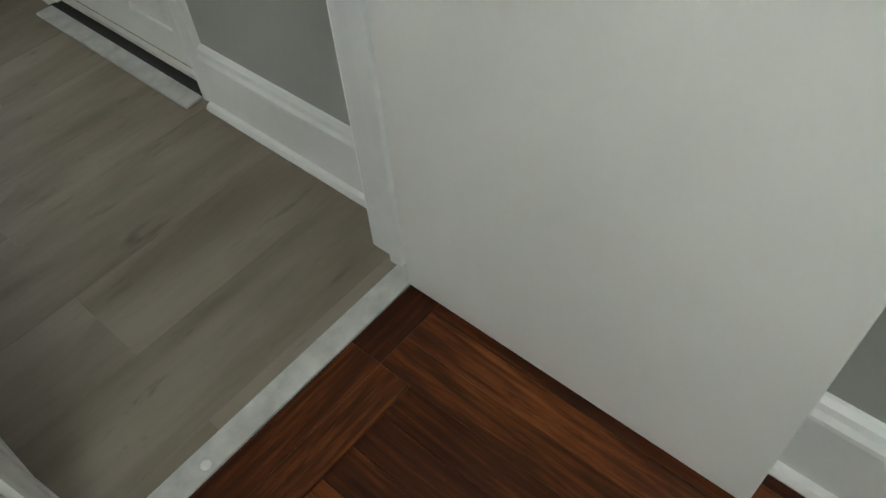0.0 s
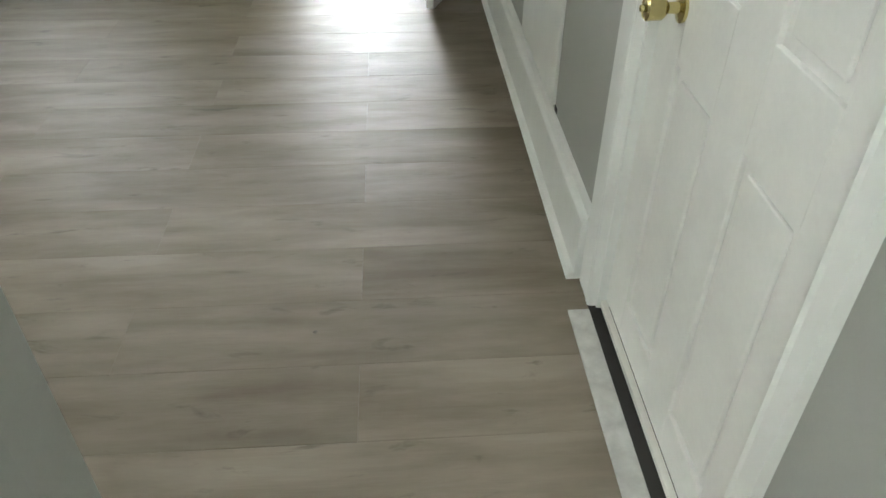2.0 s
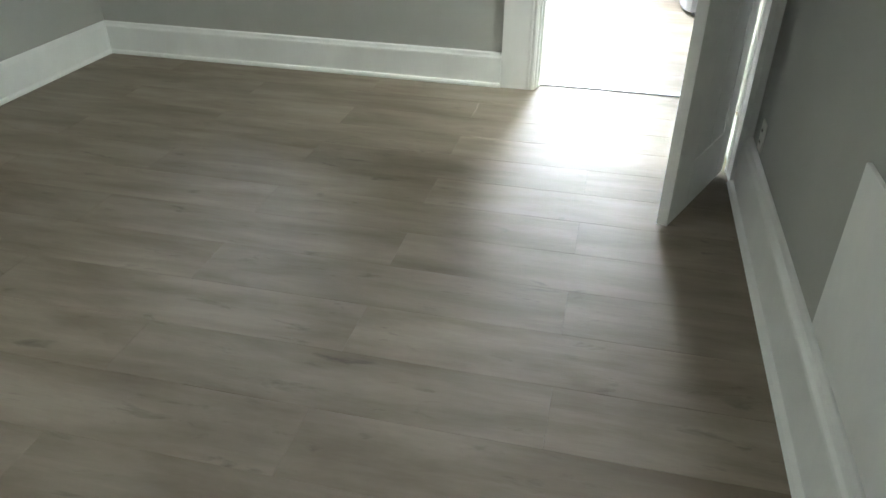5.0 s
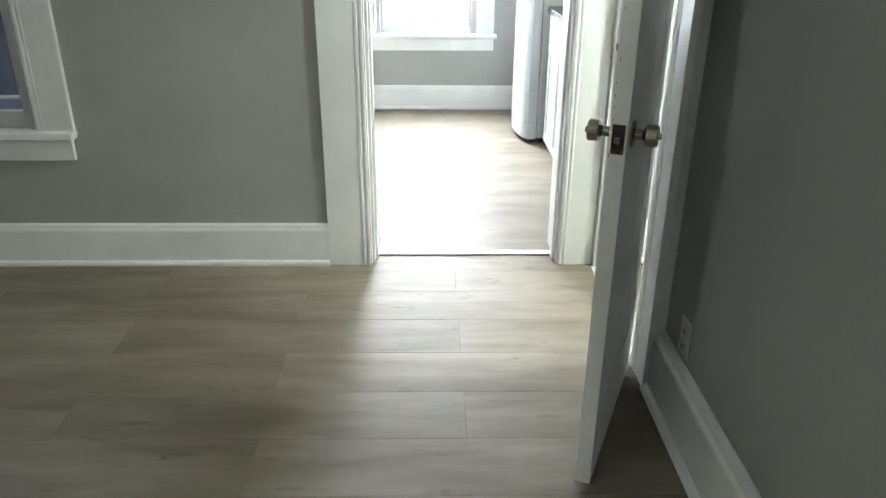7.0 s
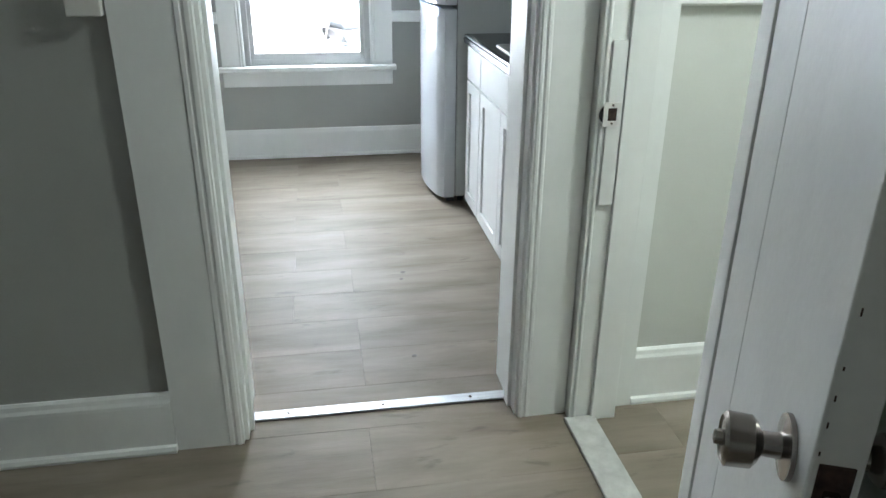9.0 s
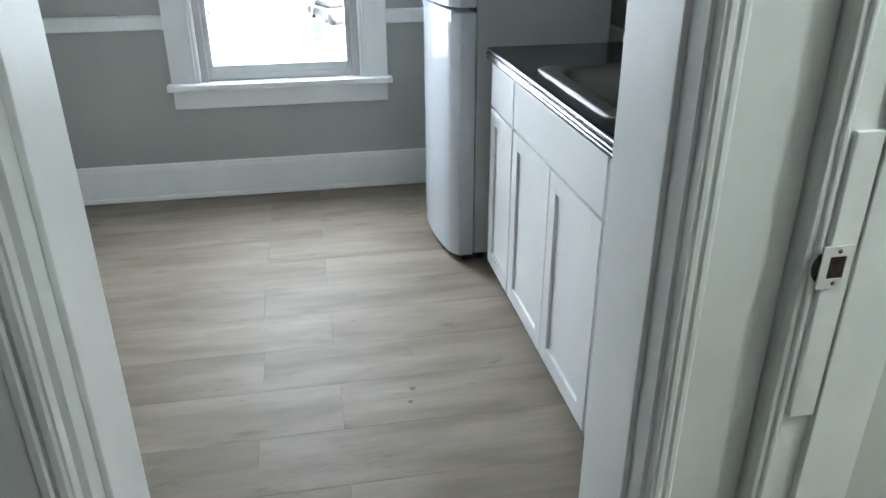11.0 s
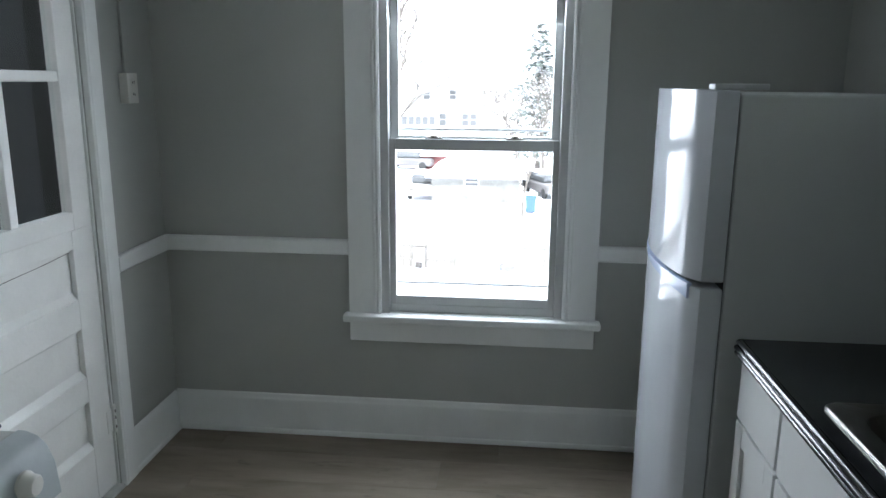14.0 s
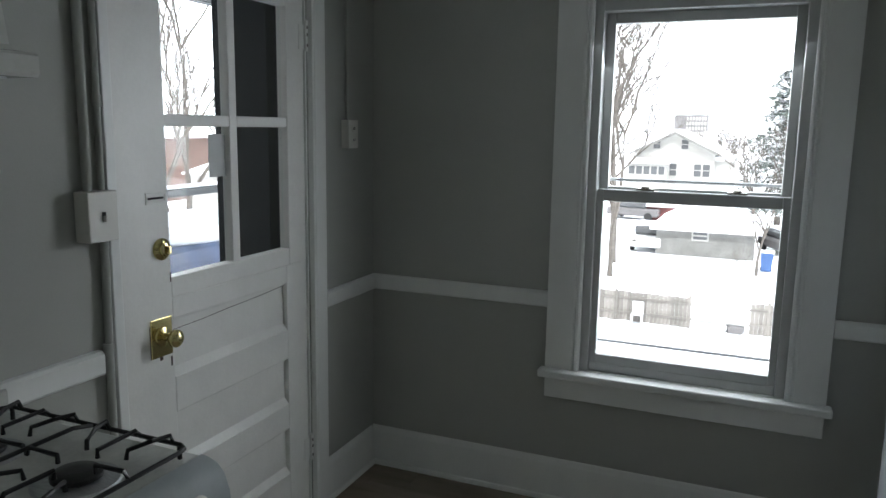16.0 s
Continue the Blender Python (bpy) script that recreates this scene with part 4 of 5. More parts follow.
part("drain", lathe(bmesh.new(), Matrix.Translation((1.46, 1.135, 0.7325)), [(0.045, 0), (0.043, 0.004), (0.03, 0.003), (0.028, 0.0015), (0.01, 0.001)], 24), CHROME, sink, "", False, True)
fau = thing("faucet", (1.747, 1.10, 0.908), "chrome two-handle kitchen faucet behind the sink", "faucet")
part("deck_plate", box(1.722, 0.99, 0.908, 1.772, 1.21, 0.926, 0.007), CHROME, fau)
for yy in (1.012, 1.188):
    part("handle", lathe(bmesh.new(), Matrix.Translation((1.747, yy, 0.925)), [(0.020, 0), (0.019, 0.02), (0.013, 0.028), (0.022, 0.036), (0.024, 0.055), (0.012, 0.062)], 18), CHROME, fau, "", False, True)
part("spout", tube(bmesh.new(), [(1.747, 1.10, 0.924), (1.747, 1.105, 0.985), (1.745, 1.12, 1.018), (1.742, 1.15, 1.036), (1.735, 1.20, 1.045), (1.722, 1.27, 1.042), (1.712, 1.32, 1.034), (1.706, 1.342, 1.024)], 0.0105, 14), CHROME, fau, "", False, True)
part("aerator", cyl(bmesh.new(), (1.706, 1.342, 1.030), (1.705, 1.345, 1.002), 0.0135, 0.0125, 18), CHROME, fau, "", False, True)

# wall cupboards
for y0, y1, note in ((1.405, 1.805, True), (0.62, 1.400, False)):
    wc = thing("wall_cabinet", (1.66, 0.5 * (y0 + y1), 1.44), "white shaker wall cupboard with a yellow note" if note else "white shaker wall cupboard", "cabinet", "wall cupboards over the worktop")
    part("body", box(1.522, y0 + 0.001, 1.452, 1.819, y1 - 0.001, 2.2), CAB, wc)
    part("light_rail", box(1.512, y0 + 0.001, 1.438, 1.819, y1 - 0.001, 1.452, 0.002), CAB, wc)
    spans_ = [(y0 + 0.004, y1 - 0.004)] if note else [(y0 + 0.004, 0.5 * (y0 + y1) - 0.003), (0.5 * (y0 + y1) + 0.003, y1 - 0.004)]
    for a, b in spans_:
        part("door", shaker(bmesh.new(), a, b, 1.462, 2.19, 1.522), CAB, wc)
    if note:
        sn = thing("sticky_note", (1.50, 1.58, 1.49), "yellow paper label stuck on the cupboard door", "note")
        part("paper", box(1.5105, 1.475, 1.492, 1.5125, 1.690, 1.70), NOTE, sn)
        for k in range(7):
            part("text_line", box(1.5098, 1.50 + 0.01 * (k % 2), 1.515 + 0.024 * k, 1.5104, 1.665 - 0.02 * (k % 3), 1.520 + 0.024 * k), INK, sn)

# ---------------------------------------------------------------- kitchen: stove and hood
stove = thing("gas_stove", (-0.58, 0.78, 0.0), "white gas stove with black wire grates", "stove")
part("body", box(-0.90, 0.405, 0.02, -0.307, 1.135, 0.885, 0.006), ENAMEL, stove)
ct = box(-0.905, 0.400, 0.885, -0.345, 1.140, 0.905, 0.006)
part("cooktop", ct, COOKTOP, stove)
fp = bmesh.new()
prof = [(-0.345, 0.906), (-0.330, 0.905), (-0.307, 0.897), (-0.290, 0.880), (-0.277, 0.845), (-0.271, 0.780), (-0.307, 0.775), (-0.345, 0.80)]
a_, b_ = [[fp.verts.new((x, y, z)) for x, z in prof] for y in (0.400, 1.140)]
for k in range(len(prof)):
    fp.faces.new((a_[k], a_[(k + 1) % len(prof)], b_[(k + 1) % len(prof)], b_[k]))
fp.faces.new(a_[::-1]), fp.faces.new(b_)
panel_ = part("control_panel", fp, STOVE_GREY, stove, "pale grey rounded control panel", False, True)
for yy in (0.50, 0.62, 0.92, 1.05):
    part("control_knob", lathe(bmesh.new(), side(-0.279, yy, 0.846, 1, 0.0), [(0.026, 0), (0.026, 0.006), (0.022, 0.010), (0.020, 0.024), (0.017, 0.027)], 18), PLASTIC, stove, "", False, True)
part("oven_door", box(-0.307, 0.415, 0.22, -0.277, 1.125, 0.765, 0.006), ENAMEL, stove)
part("oven_handle", tube(bmesh.new(), [(-0.280, 0.47, 0.71), (-0.250, 0.47, 0.715), (-0.240, 0.50, 0.715), (-0.240, 1.04, 0.715), (-0.250, 1.07, 0.715), (-0.280, 1.07, 0.71)], 0.009), STOVE_GREY, stove, "", False, True)
part("drawer", box(-0.307, 0.415, 0.03, -0.281, 1.125, 0.205, 0.006), ENAMEL, stove)
part("backguard", box(-0.915, 0.405, 0.885, -0.890, 1.135, 0.96, 0.006), ENAMEL, stove)
for bxx in (-0.475, -0.735):
    for byy in (0.58, 0.955):
        part("burner_bowl", lathe(bmesh.new(), Matrix.Translation((bxx, byy, 0.9045)), [(0.080, 0), (0.076, 0.004), (0.066, 0.003), (0.055, 0.006), (0.040, 0.010)], 28), ALU, stove, "", False, True)
        part("burner_cap", lathe(bmesh.new(), Matrix.Translation((bxx, byy, 0.910)), [(0.036, 0), (0.046, 0.004), (0.046, 0.012), (0.040, 0.017), (0.015, 0.018)], 28), IRON, stove, "", False, True)
GZ, GR = 0.932, 0.0048
for gy0, gy1 in ((0.430, 0.740), (0.800, 1.112)):
    g = bmesh.new()
    tube(g, [(-0.370, gy0, GZ), (-0.352, gy0 + 0.012, GZ), (-0.348, gy0 + 0.03, GZ), (-0.348, gy1 - 0.03, GZ), (-0.352, gy1 - 0.012, GZ), (-0.370, gy1, GZ), (-0.845, gy1, GZ), (-0.862, gy1 - 0.015, GZ), (-0.862, gy0 + 0.015, GZ), (-0.845, gy0, GZ), (-0.370, gy0, GZ)], GR, 8)
    for fx in (-0.37, -0.845):
        for fy in (gy0 + 0.005, gy1 - 0.005):
            cyl(g, (fx, fy, 0.905), (fx, fy, GZ), GR, seg=8)
    gc = (gy0 + gy1) / 2
    for cx in (-0.475, -0.735):
        for sx, sy in ((1, 0), (-1, 0), (0, 1), (0, -1)):
            e0 = Vector((cx + sx * 0.125, gc + sy * (gc - gy0), GZ)) if sy else Vector((cx + sx * 0.127, gc, GZ))
            e1 = Vector((cx + sx * 0.048, gc + sy * 0.048, GZ + 0.014))
            if not sy:
                e0 = Vector((-0.348 if (cx + sx * 0.127) > -0.40 else (-0.862 if cx + sx * 0.127 < -0.8 else -0.605), gc, GZ))
            tube(g, [e0, e0 + (e1 - e0) * 0.12 + Vector((0, 0, 0.014)), e1, e1 + Vector((0, 0, -0.016))], GR, 8)
        for sy in (1, -1):
            for dx in (-0.085, 0.085):
                yb = gc + sy * (gc - gy0)
                tube(g, [(cx + dx, yb, GZ), (cx + dx, yb - sy * 0.008, GZ + 0.019), (cx + dx * 0.86, yb - sy * 0.045, GZ + 0.020), (cx + dx * 0.62, yb - sy * 0.085, GZ + 0.014), (cx + dx * 0.60, yb - sy * 0.088, GZ - 0.004)], GR, 8)
    tube(g, [(-0.605, gy0, GZ), (-0.605, gy0 + 0.05, GZ + 0.012), (-0.605, gy1 - 0.05, GZ + 0.012), (-0.605, gy1, GZ)], GR, 8)
    part("grate", g, IRON, stove, "black wire burner grate", False, True)

hood = thing("range_hood", (-0.8, 0.78, 1.645), "white under-cabinet range hood above the stove", "range hood")
hb = bmesh.new()
prof = [(-0.918, 1.648), (-0.700, 1.648), (-0.694, 1.654), (-0.694, 1.690), (-0.700, 1.696), (-0.760, 1.703), (-0.775, 1.715), (-0.800, 1.86), (-0.918, 1.86)]
a_, b_ = [[hb.verts.new((x, y, z)) for x, z in prof] for y in (0.40, 1.115)]
for k in range(len(prof)):
    hb.faces.new((a_[k], a_[(k + 1) % len(prof)], b_[(k + 1) % len(prof)], b_[k]))
hb.faces.new(a_[::-1]), hb.faces.new(b_)
part("canopy", hb, ENAMEL, hood)
part("filter", box(-0.89, 0.45, 1.644, -0.73, 1.07, 1.648), ALU, hood)

# conduits, boxed switch and outlet on the kitchen wall
cd = thing("wall_conduit", (-0.91, 1.42, 0.0), "grey painted surface conduits running up beside the back door", "conduit")
part("conduit", tube(bmesh.new(), [(-0.905, 1.398, 1.385), (-0.905, 1.398, 2.55)], 0.012, 12), PAINT, cd, "", False, True)
part("conduit", tube(bmesh.new(), [(-0.908, 1.445, 1.385), (-0.908, 1.446, 1.7), (-0.908, 1.444, 2.55)], 0.009, 12), PAINT, cd, "", False, True)
part("conduit", tube(bmesh.new(), [(-0.904, 1.432, 0.0), (-0.904, 1.434, 0.7), (-0.904, 1.440, 1.265)], 0.011, 12), PAINT, cd, "", False, True)
part("coupling", cyl(bmesh.new(), (-0.908, 1.445, 1.60), (-0.908, 1.445, 1.63), 0.012, seg=14), PAINT, cd, "", False, True)
part("coupling", cyl(bmesh.new(), (-0.904, 1.435, 0.955), (-0.904, 1.435, 0.985), 0.015, seg=14), PAINT, cd, "", False, True)
plate_outlet("wall_switch_box", Matrix.Translation((-0.92, 1.413, 1.262)) @ Matrix.Rotation(-math.pi / 2, 4, "Z"), "white boxed switch fed by conduits", False, 0.050, 0.128, 0.092)
plate_outlet("wall_outlet_box", Matrix.Translation((-0.92, 2.702, 1.472)) @ Matrix.Rotation(-math.pi / 2, 4, "Z"), "white boxed duplex outlet fed from above", True, 0.036, 0.114, 0.075)
fc = thing("outlet_conduit", (-0.915, 2.70, 1.586), "thin grey surface conduit above the outlet", "conduit")
part("conduit", box(-0.9195, 2.695, 1.586, -0.908, 2.709, 2.55, 0.003), PAINT, fc)

# ---------------------------------------------------------------- outside
SNOW = mat("snow", (0.84, 0.85, 0.87), 0.8, var=0.04, scale=0.3, bump=0.4, bump_scale=4)
BARK = mat("grey_bark", (0.135, 0.12, 0.105), 0.9, var=0.2, scale=8)
NEEDLE = mat("conifer_needles", (0.13, 0.15, 0.135), 0.8, var=0.3, scale=3)
FENCEW = mat("weathered_fence_wood", (0.23, 0.215, 0.195), 0.85, var=0.15, scale=6, stretch=(6, 6, 0.6), random_tint=0.2)
BLOCK = mat("grey_block", (0.22, 0.218, 0.205), 0.9, var=0.12, scale=1.5)
SIDING = mat("white_siding", (0.42, 0.41, 0.385), 0.7, var=0.04, scale=1.0, stretch=(0.2, 0.2, 6))
DARKGLASS = mat("dark_window", (0.10, 0.105, 0.11), 0.2)
BRICK = mat("red_brick", (0.15, 0.10, 0.083), 0.9, var=0.18, scale=3)
GREYB = mat("grey_office_wall", (0.17, 0.163, 0.163), 0.8, var=0.1, scale=0.5)
REDP = mat("red_paint", (0.16, 0.055, 0.05), 0.6, var=0.1)
BLUEP = mat("blue_plastic", (0.05, 0.11, 0.27), 0.45, var=0.08)
TARP = mat("faded_blue_tarp", (0.055, 0.085, 0.17), 0.55, var=0.2, scale=6, bump=0.5, bump_scale=14)
DARKTARP = mat("dark_blue_tarp", (0.014, 0.019, 0.034), 0.5, var=0.25, scale=5, bump=0.5, bump_scale=14)
PORCH = mat("dark_grey_porch_paint", (0.045, 0.05, 0.053), 0.6, var=0.08, scale=3)
CARW = mat("white_car_paint", (0.62, 0.62, 0.62), 0.25, var=0.03)
G = -5.5
gm = bmesh.new()
bmesh.ops.create_grid(gm, x_segments=80, y_segments=80, size=900)
for v in gm.verts:
    v.co.z = G
solid("ground", gm, SNOW, "snow-covered ground of the yards behind the house", "ground", kind="structure")

OVERCAST = glow("overcast_white", (0.97, 0.985, 1.0), 2.0)
bd_ = bmesh.new()
rows_ = [[bd_.verts.new((700 * math.cos(radians(e)) * math.cos(radians(a)), 700 * math.cos(radians(e)) * math.sin(radians(a)), 700 * math.sin(radians(e)) - 6)) for a in range(-10, 191, 5)] for e in range(0, 86, 5)]
for lo_, hi_ in zip(rows_, rows_[1:]):
    for k in range(len(lo_) - 1):
        bd_.faces.new((lo_[k], lo_[k + 1], hi_[k + 1], hi_[k]))
solid("backdrop", bd_, OVERCAST, "plain white overcast sky beyond the town", "sky", kind="structure")

# board fence across the yard
fence = thing("fence", (-4.0, 27.6, G), "weathered grey board fence standing in snow", "fence")
fbm = bmesh.new()
bx(fbm, -0.0695, -0.011, 0, 0.0695, 0.011, 1.12, 0.004)
fme = bpy.data.meshes.new("board")
fbm.to_mesh(fme)
fbm.free()
fme.materials.append(FENCEW)
for k in range(150):
    x = -17.0 + 0.142 * k
    if -1.12 < x < 0.78:
        continue
    b = new("board", fme)
    b.parent = fence
    b.location = (x + 4.0, 0, random.uniform(-0.03, 0.03))
for k in range(9):
    x = -17.0 + 2.63 * k
    part("post", box(x - 0.05, 27.54, G, x + 0.05, 27.60, G + 1.2, 0.006), FENCEW, fence)
for z in (0.3, 0.85):
    part("rail", box(-17.0, 27.545, G + z, -1.12, 27.588, G + z + 0.08), FENCEW, fence)
    part("rail", box(0.78, 27.545, G + z, 4.3, 27.588, G + z + 0.08), FENCEW, fence)

# snowed-in trailer in the gap of the fence
tr = thing("trailer", (-0.17, 28.2, G), "white box trailer half buried in snow", "trailer")
part("box", box(-1.05, 27.7, G + 0.22, 0.72, 29.4, G + 1.28, 0.05), CARW, tr)
part("snow_cap", box(-1.08, 27.68, G + 1.281, 0.75, 29.42, G + 1.38, 0.045), SNOW, tr)
part("snow_drift", box(-1.1, 27.45, G, 0.1, 27.69, G + 0.26, 0.1), SNOW, tr, "drift against the trailer")
part("skirt", box(-1.0, 27.75, G, 0.66, 29.3, G + 0.219), GREYB, tr, "dark underside")
part("tow_box", box(0.12, 27.42, G, 0.62, 27.69, G + 0.24, 0.03), GREYB, tr, "dark grey box on the drawbar")

chair = thing("lawn_chair", (-3.0, 27.2, G), "white plastic lawn chair standing in snow", "chair")
part("seat", box(-3.22, 27.0, G + 0.38, -2.80, 27.4, G + 0.41, 0.01), CARW, chair)
part("backrest", box(-3.22, 27.38, G + 0.41, -2.80, 27.42, G + 0.84, 0.02), CARW, chair)
for x in (-3.19, -2.83):
    for y in (27.03, 27.37):
        part("leg", box(x - 0.02, y - 0.02, G, x + 0.02, y + 0.02, G + 0.38), CARW, chair)


def hip_house(name, x0, x1, y0, y1, eave, ridge, wall_m, roof_m, label, hip=0.35):
    h = thing(name, (0.5 * (x0 + x1), 0.5 * (y0 + y1), G), label, "house")
    part("wall", box(x0, y0, G, x1, y1, eave), wall_m, h)
    r = bmesh.new()
    o = 0.35
    cx, cy = 0.5 * (x0 + x1), 0.5 * (y0 + y1)
    w = (x1 - x0) * hip / 2
    vs = [r.verts.new(c) for c in ((x0 - o, y0 - o, eave - 0.05), (x1 + o, y0 - o, eave - 0.05), (x1 + o, y1 + o, eave - 0.05), (x0 - o, y1 + o, eave - 0.05), (cx - w, cy, ridge), (cx + w, cy, ridge),
                                    (x0 - o, y0 - o, eave - 0.2), (x1 + o, y0 - o, eave - 0.2), (x1 + o, y1 + o, eave - 0.2), (x0 - o, y1 + o, eave - 0.2))]
    for f in ((0, 1, 5, 4), (1, 2, 5), (2, 3, 4, 5), (3, 0, 4), (0, 6, 7, 1), (1, 7, 8, 2), (2, 8, 9, 3), (3, 9, 6, 0), (6, 9, 8, 7)):
        r.faces.new([vs[k] for k in f])
    part("roof", r, roof_m, h, "snow-covered roof")
    return h


def house_window(h, x0, x1, z0, z1, y, bars=True):
    wdw = part("window", box(x0 - 0.1, y - 0.06, z0 - 0.1, x1 + 0.1, y, z1 + 0.1), SIDING, h)
    part("pane", box(x0, y - 0.08, z0, x1, y - 0.062, z1), DARKGLASS, wdw)
    if bars:
        part("sash_bar", box(x0, y - 0.1, 0.5 * (z0 + z1) - 0.04, x1, y - 0.081, 0.5 * (z0 + z1) + 0.04), SIDING, wdw)


garage = hip_house("garage", -4.45, 0.85, 44.0, 51.0, -3.85, -2.35, BLOCK, SNOW, "grey block garage under a snowy hipped roof", 0.1)
house_window(garage, -2.40, -1.66, -4.50, -4.08, 44.0)
blk = bmesh.new()
for r_ in range(8):
    for c_ in range(13):
        x = -4.45 + 0.41 * c_ + (0.2 if r_ % 2 else 0)
        if x + 0.40 < 0.85:
            bx(blk, x + 0.01, 43.985, G + 0.2 * r_ + 0.01, x + 0.395, 44.0, G + 0.2 * r_ + 0.19)
part("block_courses", blk, BLOCK, garage)

# white gabled house
house = thing("house", (-7.5, 88, G), "white gabled house with an enclosed porch behind the garage", "house")
part("wall", box(-11.9, 85, G, -3.6, 96, -0.35), SIDING, house)
gb = bmesh.new()
vs = [gb.verts.new(c) for c in ((-11.9, 85, -0.35), (-3.6, 85, -0.35), (-7.8, 85, 1.55), (-11.9, 96, -0.35), (-3.6, 96, -0.35), (-7.8, 96, 1.55))]
for f in ((0, 1, 2), (5, 4, 3), (0, 2, 5, 3), (2, 1, 4, 5), (0, 3, 4, 1)):
    gb.faces.new([vs[k] for k in f])
part("gable", gb, SIDING, house)
rf = bmesh.new()
for s, xe in ((1, -12.6), (-1, -2.9)):
    a = [rf.verts.new(c) for c in ((xe, 84.3, -0.62), (-7.8, 84.3, 1.75), (-7.8, 96.5, 1.75), (xe, 96.5, -0.62), (xe, 84.3, -0.92), (-7.8, 84.3, 1.45), (-7.8, 96.5, 1.45), (xe, 96.5, -0.92))]
    for f in ((0, 1, 2, 3), (7, 6, 5, 4), (0, 4, 5, 1), (1, 5, 6, 2), (2, 6, 7, 3), (3, 7, 4, 0)):
        rf.faces.new([a[k] for k in f])
part("roof", rf, SNOW, house, "snow-covered gable roof")
# grey strips along the gable paint in the shadow under the eaves
for xe, xi in ((-12.6, -7.8), (-2.9, -7.8)):
    fa = bmesh.new()
    a = [fa.verts.new(c) for c in ((xe, 84.29, -0.90), (xi, 84.29, 1.47), (xi, 84.29, 1.17), (xe, 84.29, -1.20), (xe, 84.40, -0.93), (xi, 84.40, 1.44), (xi, 84.40, 1.17), (xe, 84.40, -1.20))]
    for f in ((0, 1, 2, 3), (7, 6, 5, 4), (0, 4, 5, 1), (1, 5, 6, 2), (2, 6, 7, 3), (3, 7, 4, 0)):
        fa.faces.new([a[k] for k in f])
    part("eave_shadow_strip", fa, BLOCK, house, "grey strip under the snowy gable, coloured as eave shadow")
part("wing", box(-3.6, 86, G, -1.7, 95, -1.6), SIDING, house)
part("wing_roof", box(-3.62, 85.6, -1.599, -1.3, 95.3, -1.15, 0.1), SNOW, house, "snow-covered wing roof")
part("porch", box(-12.4, 82.5, G, -8.3, 84.99, -1.95), SIDING, house)
part("porch_roof", box(-12.8, 82.0, -1.949, -8.0, 84.98, -1.4, 0.12), SNOW, house, "snow-covered porch roof")
part("chimney", box(-5.2, 89, 0.2, -4.5, 89.8, 1.6), SIDING, house)
for x in (-9.7, -6.75):
    house_window(house, x - 0.35, x + 0.35, -0.38, 0.62, 85.0)
for x in (-8.45 + 0.6, -5.3, -4.4):
    house_window(house, x - 0.35, x + 0.35, -3.3, -2.0, 85.0)
for k in range(5):
    house_window(house, -12.2 + 0.78 * k, -12.2 + 0.78 * k + 0.6, -3.1, -2.25, 82.5, False)

# far office block, brick buildings
ofc = thing("office_block", (-20.7, 262, G), "distant grey office block with rows of windows", "building")
part("wall", box(-25.9, 260, G, -15.4, 275, 6.9), GREYB, ofc)
part("brick_stair_tower", box(-25.95, 259.6, G, -24.0, 259.99, 6.2), GREYB, ofc)
for r_ in range(4):
    for c_ in range(7):
        x = -22.0 + 0.93 * c_
        part("window", box(x, 259.9, 0.3 + 1.6 * r_, x + 0.6, 259.99, 1.3 + 1.6 * r_), SIDING, ofc)
brick_house = hip_house("brick_house", -64, -48.5, 52, 64, 0.4, 2.2, BRICK, SNOW, "red brick house with a snowy roof")
for k in range(4):
    for z in (-3.6, -1.2):
        house_window(brick_house, -62 + 3.4 * k, -60.9 + 3.4 * k, z, z + 1.2, 52.0)
wh = hip_house("rear_house", -40.5, -33.5, 46, 54, -2.2, -0.6, SIDING, SNOW, "small pale house with a snowy roof")
shed = hip_house("red_shed", -7.2, -4.9, 60.5, 63, -4.2, -3.6, REDP, SNOW, "low red shed with a snowy roof")


def car(name, x, y, paint, label, turn=0.0):
    c = thing(name, Matrix.Translation((x, y, G)) @ Matrix.Rotation(turn, 4, "Z"), label, "car")
    part("body", box(-0.9, -2.1, 0.3, 0.9, 2.1, 0.92, 0.14), paint, c, "", True)
    part("cabin", box(-0.78, -1.1, 0.90, 0.78, 1.3, 1.46, 0.18), DARKGLASS, c, "", True)
    part("snow_load", box(-0.75, -1.0, 1.44, 0.75, 1.25, 1.56, 0.05), SNOW, c, "", True)
    for sx in (-0.86, 0.86):
        for sy in (-1.35, 1.35):
            part("wheel", lathe(bmesh.new(), side(sx, sy, 0.32, 1 if sx > 0 else -1, 0), [(0.32, -0.15), (0.32, 0.04), (0.2, 0.06), (0.05, 0.06)], 18), GASKET, c, "", True)
    for sx in (-0.62, 0.62):
        part("headlight", box(sx - 0.16, -2.125, 0.62, sx + 0.16, -2.08, 0.76, 0.02), CHROME, c, "", True)
    return c


car("parked_car", -5.05, 46.0, CARW, "white parked car beside the garage with snow on it")
car("parked_car", 2.6, 47.5, GREYB, "dark parked car under snow near the blue bin", 0.4)
car("parked_car", -8.2, 61.0, GREYB, "grey parked car beyond the yards", 1.4)

bn_ = thing("wheelie_bin", (1.45, 40.8, G), "blue plastic wheelie bin in the snow", "bin")
bb = bmesh.new()
vs = [bb.verts.new(c) for c in ((1.22, 40.6, G + 0.05), (1.68, 40.6, G + 0.05), (1.68, 41.1, G + 0.05), (1.22, 41.1, G + 0.05), (1.14, 40.5, G + 1.0), (1.76, 40.5, G + 1.0), (1.76, 41.18, G + 1.0), (1.14, 41.18, G + 1.0))]
